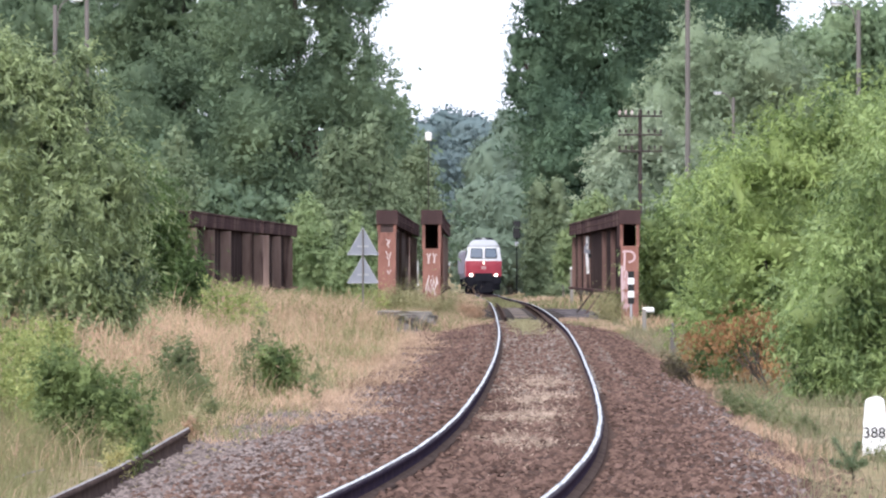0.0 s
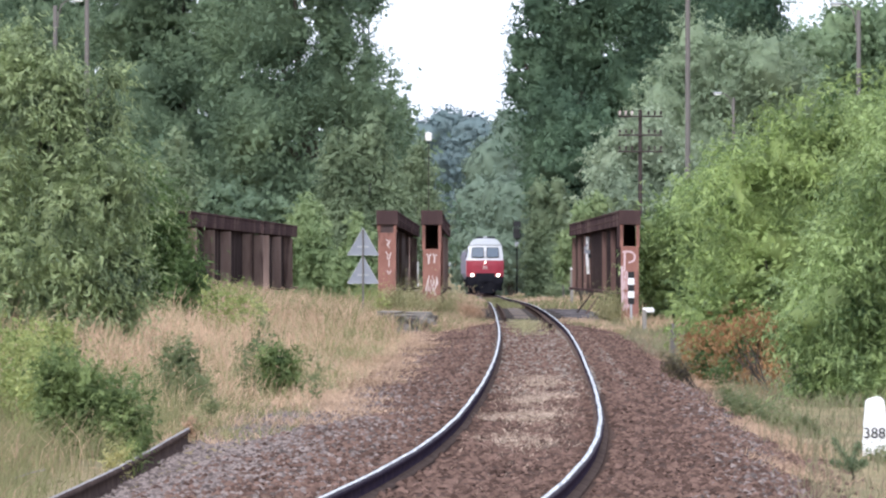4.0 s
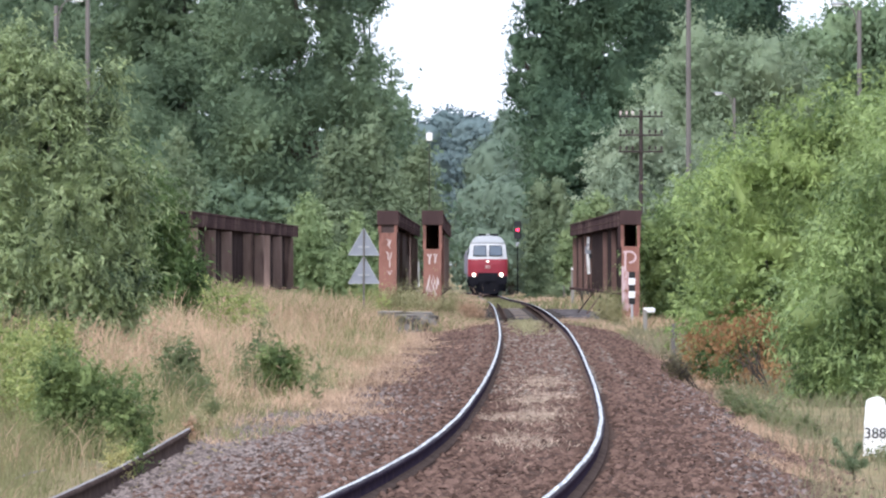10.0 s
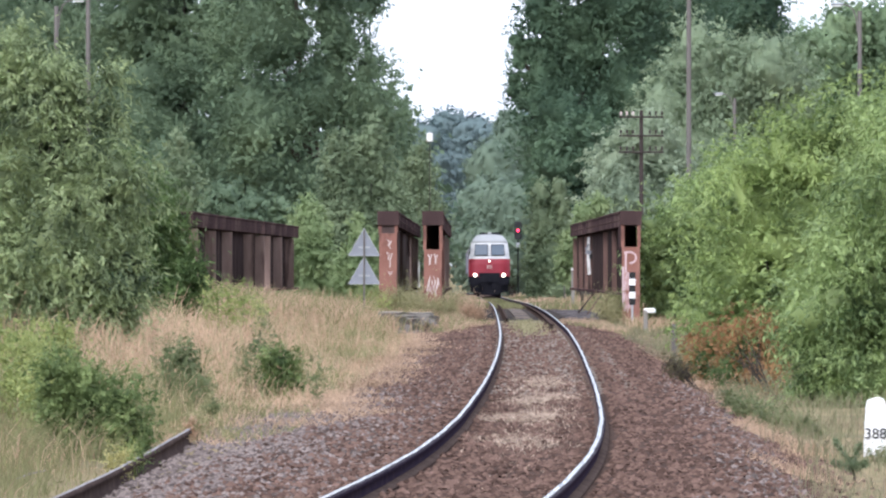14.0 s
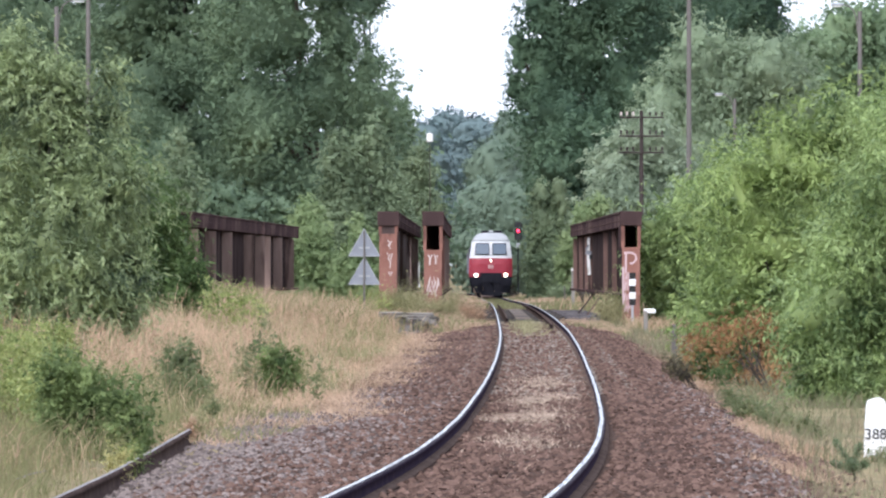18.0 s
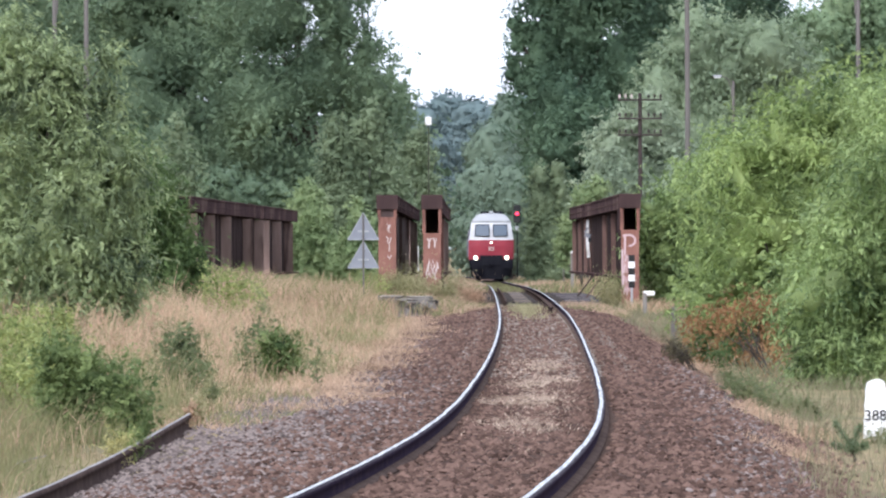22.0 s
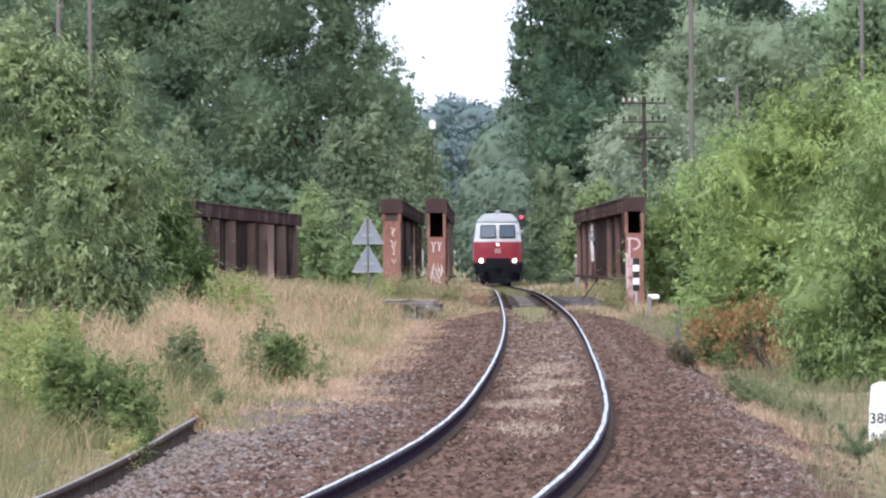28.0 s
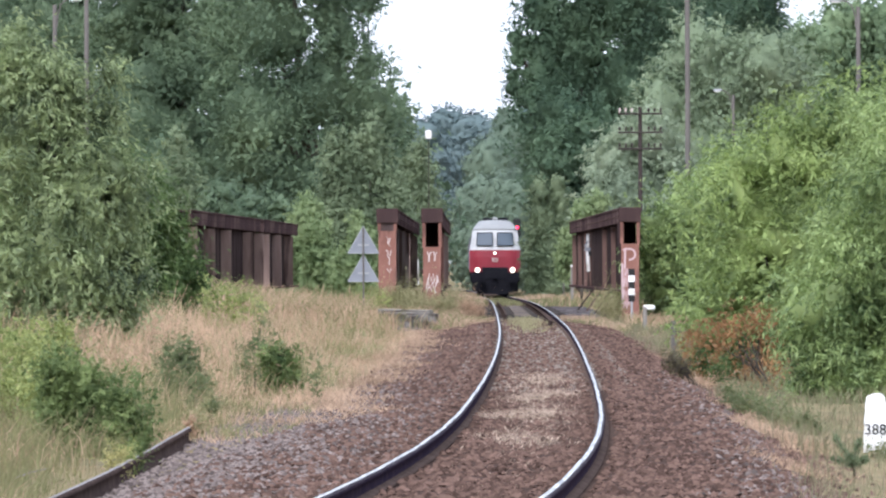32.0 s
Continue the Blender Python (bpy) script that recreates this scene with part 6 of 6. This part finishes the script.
def locomotive():
    t = thing("locomotive", Matrix(), "heavy red and white diesel locomotive with lit headlights", "locomotive")
    off = spline([(0.3, 0.12), (1.0, 0.0), (2.0, 0.02), (2.72, 0.10), (3.0, 0.2), (3.8, 0.52), (4.1, 0.85), (4.3, 1.3), (4.46, 2.2)])
    L = 20.0
    part("lower_body", hull([(1.42, 1.465), (1.6, 1.475), (2.3, 1.475), (2.72, 1.465)], off, L, 0.32), M_RED, t, "glossy red lower body", smooth=False)
    part("skirt", hull([(0.8, 1.22), (1.0, 1.38), (1.2, 1.44), (1.418, 1.462)], off, L, 0.32), M_UNDER, t, "near-black lower skirt")
    part("cab_band", hull([(2.722, 1.45), (2.95, 1.425), (3.4, 1.36), (3.84, 1.30)], off, L, 0.34), M_LOCO_WHITE, t, "white band round the cab")
    part("roof", hull([(3.842, 1.33), (4.0, 1.23), (4.2, 1.09), (4.35, 0.95), (4.43, 0.72), (4.46, 0.3)], off, L, 0.35), M_ROOF, t, "dusty light grey roof", smooth=True)
    part("trim_line", hull([(2.69, 1.482), (2.75, 1.478)], off, L, 0.32), M_LOCO_WHITE, t)
    for s in (-1, 1):
        # windscreens stand on the sloping front
        pts = [(s * 0.13, 2.95), (s * 1.07, 2.95), (s * 1.02, 3.7), (s * 0.13, 3.7)]
        bm = bmesh.new()
        vs = [bm.verts.new((a, float(off(b)) + (0.08 if abs(a) > 0.5 else 0.0) - 0.11, b)) for a, b in pts]
        f = bm.faces.new(vs)
        ex = bmesh.ops.extrude_face_region(bm, geom=[f])
        bmesh.ops.translate(bm, verts=[v for v in ex["geom"] if isinstance(v, bmesh.types.BMVert)], vec=(0, 0.06, 0))
        w = part("windscreen", bm, M_GLASS, t, "dark reflecting windscreen")
        bm = bmesh.new()
        for a, b in zip(pts, pts[1:] + pts[:1]):
            q = [(c[0], float(off(c[1])) + (0.08 if abs(c[0]) > 0.5 else 0.0) - 0.112, c[1]) for c in (a, b)]
            rod(bm, q[0], q[1], 0.025, n=6)
        part("seal", bm, M_UNDER, w)
        part("side_window", box(bmesh.new(), 0.03, 0.6, 0.62, s * 1.39, 1.2, 3.3, m=pose(0, 0, 0, 0, s * -8)), M_GLASS, t)
        bm = rod(bmesh.new(), (s * 1.02, 0.02, 1.53), (s * 1.02, -0.06, 1.53), 0.155, n=20)
        h = part("headlight", bm, M_LOCO_WHITE, t)
        part("lamp_lens", rod(bmesh.new(), (s * 1.02, -0.05, 1.53), (s * 1.02, -0.075, 1.53), 0.115, n=20), M_HEADLIGHT, h, "bright warm lit lens")
        part("handrail", rod(bmesh.new(), (s * 1.3, -0.03, 1.4), (s * 1.3, 0.02, 2.4), 0.014, n=6), M_RED, t)
        part("step", box(bmesh.new(), 0.3, 0.4, 0.5, s * 1.2, 0.5, 0.55, bevel=0.02), M_UNDER, t)
    bm = rod(bmesh.new(), (0, 0.08, 2.52), (0, 0.02, 2.52), 0.085, n=20)
    h = part("top_lamp", bm, M_LOCO_WHITE, t)
    part("lamp_lens", rod(bmesh.new(), (0, 0.02, 2.52), (0, 0.0, 2.52), 0.055, n=20), M_HEADLIGHT, h, "lit upper lamp")
    part("emblem", box(bmesh.new(), 0.34, 0.012, 0.24, 0, -0.006, 2.12, bevel=0.004), M_GRAFFITI, t, "pale emblem plate, plain")
    for k in range(2):
        part("emblem_bar", box(bmesh.new(), 0.24, 0.006, 0.05, 0, -0.016, 2.07 + 0.1 * k), M_RED, t)
    # dark front: coupling box, buffer beam and plough
    part("front_panel", box(bmesh.new(), 1.5, 0.06, 0.7, 0, -0.03, 1.34, bevel=0.02), M_UNDER, t, "near-black coupling panel")
    part("buffer_beam", box(bmesh.new(), 2.86, 0.3, 0.5, 0, 0.12, 1.06, bevel=0.05), M_UNDER, t)
    part("plough", plate(bmesh.new(), [(-1.3, 0.85), (-1.12, 0.4), (-0.6, 0.13), (0.6, 0.13), (1.12, 0.4), (1.3, 0.85)], -0.05, 0.12), M_UNDER, t, "dark snow plough plate")
    for k in range(4):
        part("brake_hose", rod(bmesh.new(), (-0.6 + 0.4 * k, -0.07, 1.0), (-0.55 + 0.38 * k, -0.16, 0.5), 0.025, n=6), M_UNDER, t)
    part("coupling_hook", box(bmesh.new(), 0.12, 0.35, 0.2, 0, -0.2, 1.06, bevel=0.03), M_UNDER, t)
    buffers(t, 0.0, -1)
    buffers(t, L, 1)
    bogie(t, 4.2, (-1.85, 0, 1.85))
    bogie(t, 15.8, (-1.85, 0, 1.85))
    part("fuel_tank", box(bmesh.new(), 2.3, 4.6, 0.7, 0, 10, 0.7, bevel=0.1), M_UNDER, t)
    part("frame", box(bmesh.new(), 2.6, 19, 0.3, 0, 10, 1.05), M_UNDER, t)
    for x, w in ((-0.48, 0.42), (0.5, 0.6)):
        part("horn", box(bmesh.new(), w, 0.25, 0.16, x, 2.6, 4.52, bevel=0.04), M_UNDER, t)
    part("exhaust", box(bmesh.new(), 0.7, 1.2, 0.18, 0, 8, 4.52, bevel=0.04), M_UNDER, t)
    part("roof_lamp", box(bmesh.new(), 0.3, 0.3, 0.2, 0.02, 2.2, 4.52, bevel=0.06), M_ROOF, t)
    for k in range(6):
        part("side_grille", box(bmesh.new(), 0.02, 1.2, 0.6, -1.42, 4 + 2.1 * k, 3.2, m=pose(0, 0, 0, 0, 8)), M_UNDER, t)
    return t, L


def wagon():
    t = thing("hopper_wagon", Matrix(), "grey covered hopper wagon of a goods train", "wagon", "goods train")
    L = 12.5
    bm = hull([(1.35, 1.2), (1.9, 1.38), (3.4, 1.40), (3.7, 1.34)], lambda z: 0.35 + 0.0 * z, L, 0.1)
    part("body", bm, M_WAGON, t)
    part("roof", hull([(3.702, 1.38), (3.95, 1.15), (4.1, 0.8), (4.18, 0.3)], lambda z: 0.3 + 0.0 * z, L, 0.1), M_ROOF, t, "pale grey curved roof")
    for k in range(7):
        for s in (-1, 1):
            part("rib", box(bmesh.new(), 0.08, 0.1, 1.7, s * 1.42, 1.2 + k * 1.68, 2.6), M_WAGON, t)
    part("underframe", box(bmesh.new(), 2.5, L - 0.4, 0.3, 0, L / 2, 1.1, bevel=0.02), M_UNDER, t)
    buffers(t, 0.15, -1)
    buffers(t, L - 0.15, 1)
    bogie(t, 2.3, (-0.9, 0.9))
    bogie(t, L - 2.3, (-0.9, 0.9))
    return t, L + 0.9


def on_track(d, a, b):
    """Pose of a vehicle whose front is at distance d, with bogies a and b metres behind it."""
    p, q = d + a, d + b
    x0, x1, z0, z1 = float(track_x(p)), float(track_x(q)), float(track_z(p)), float(track_z(q))
    sx, sz = (x1 - x0) / (b - a), (z1 - z0) / (b - a)
    return pose(x0 - sx * a, d, z0 - sz * a, math.degrees(math.atan(sz)), 0, -math.degrees(math.atan(sx)))


START, SPEED = 593.0, 5.375


def train_at(t):
    return START - SPEED * t


ground()
railway()
woods()
bushes()
bridge()
lineside()
ADDED_DISC, ADDED_DISC_Z = signal()
LOCO, LOCO_L = locomotive()
WAGON, PITCH = wagon()
WAGONS = [WAGON] + [copy_thing(WAGON, Matrix()) for _ in range(5)]
meadow()


def motions():
    times = [0, 4, 8, 12, 16, 20, 24, 28, 32]
    walk(LOCO, [(t, on_track(train_at(t), 4.2, 15.8)) for t in times])
    for i, w in enumerate(WAGONS):
        walk(w, [(t, on_track(train_at(t) + LOCO_L + 1.2 + i * PITCH, 2.3, PITCH - 3.2)) for t in times])
    for b, at in BOUGHS:
        lean = [(0, -15), (0.5, -12), (1, -9), (1.5, -6), (2, -2), (2.5, 1), (3, 3), (3.5, 4), (5, 1), (6, 2), (7, 1), (9, -1), (10.5, 1), (12, 0), (14, 1),
                (16, -1), (17, 1.5), (18, 0), (20, 1), (22, -1), (24, 1), (26, 0), (28, 1), (30, -2), (32, 1)]
        walk(b, [(t, pose(at.x, at.y, at.z, 0, a, 0)) for t, a in lean])
    # the added disc drops away in place of the lamp switching on
    z = ADDED_DISC_Z
    walk(ADDED_DISC, [(0, pose(0, 0, z)), (6.4, pose(0, 0, z)), (7.5, pose(0, 0, z - 0.55)), (32, pose(0, 0, z - 0.55))])


motions()
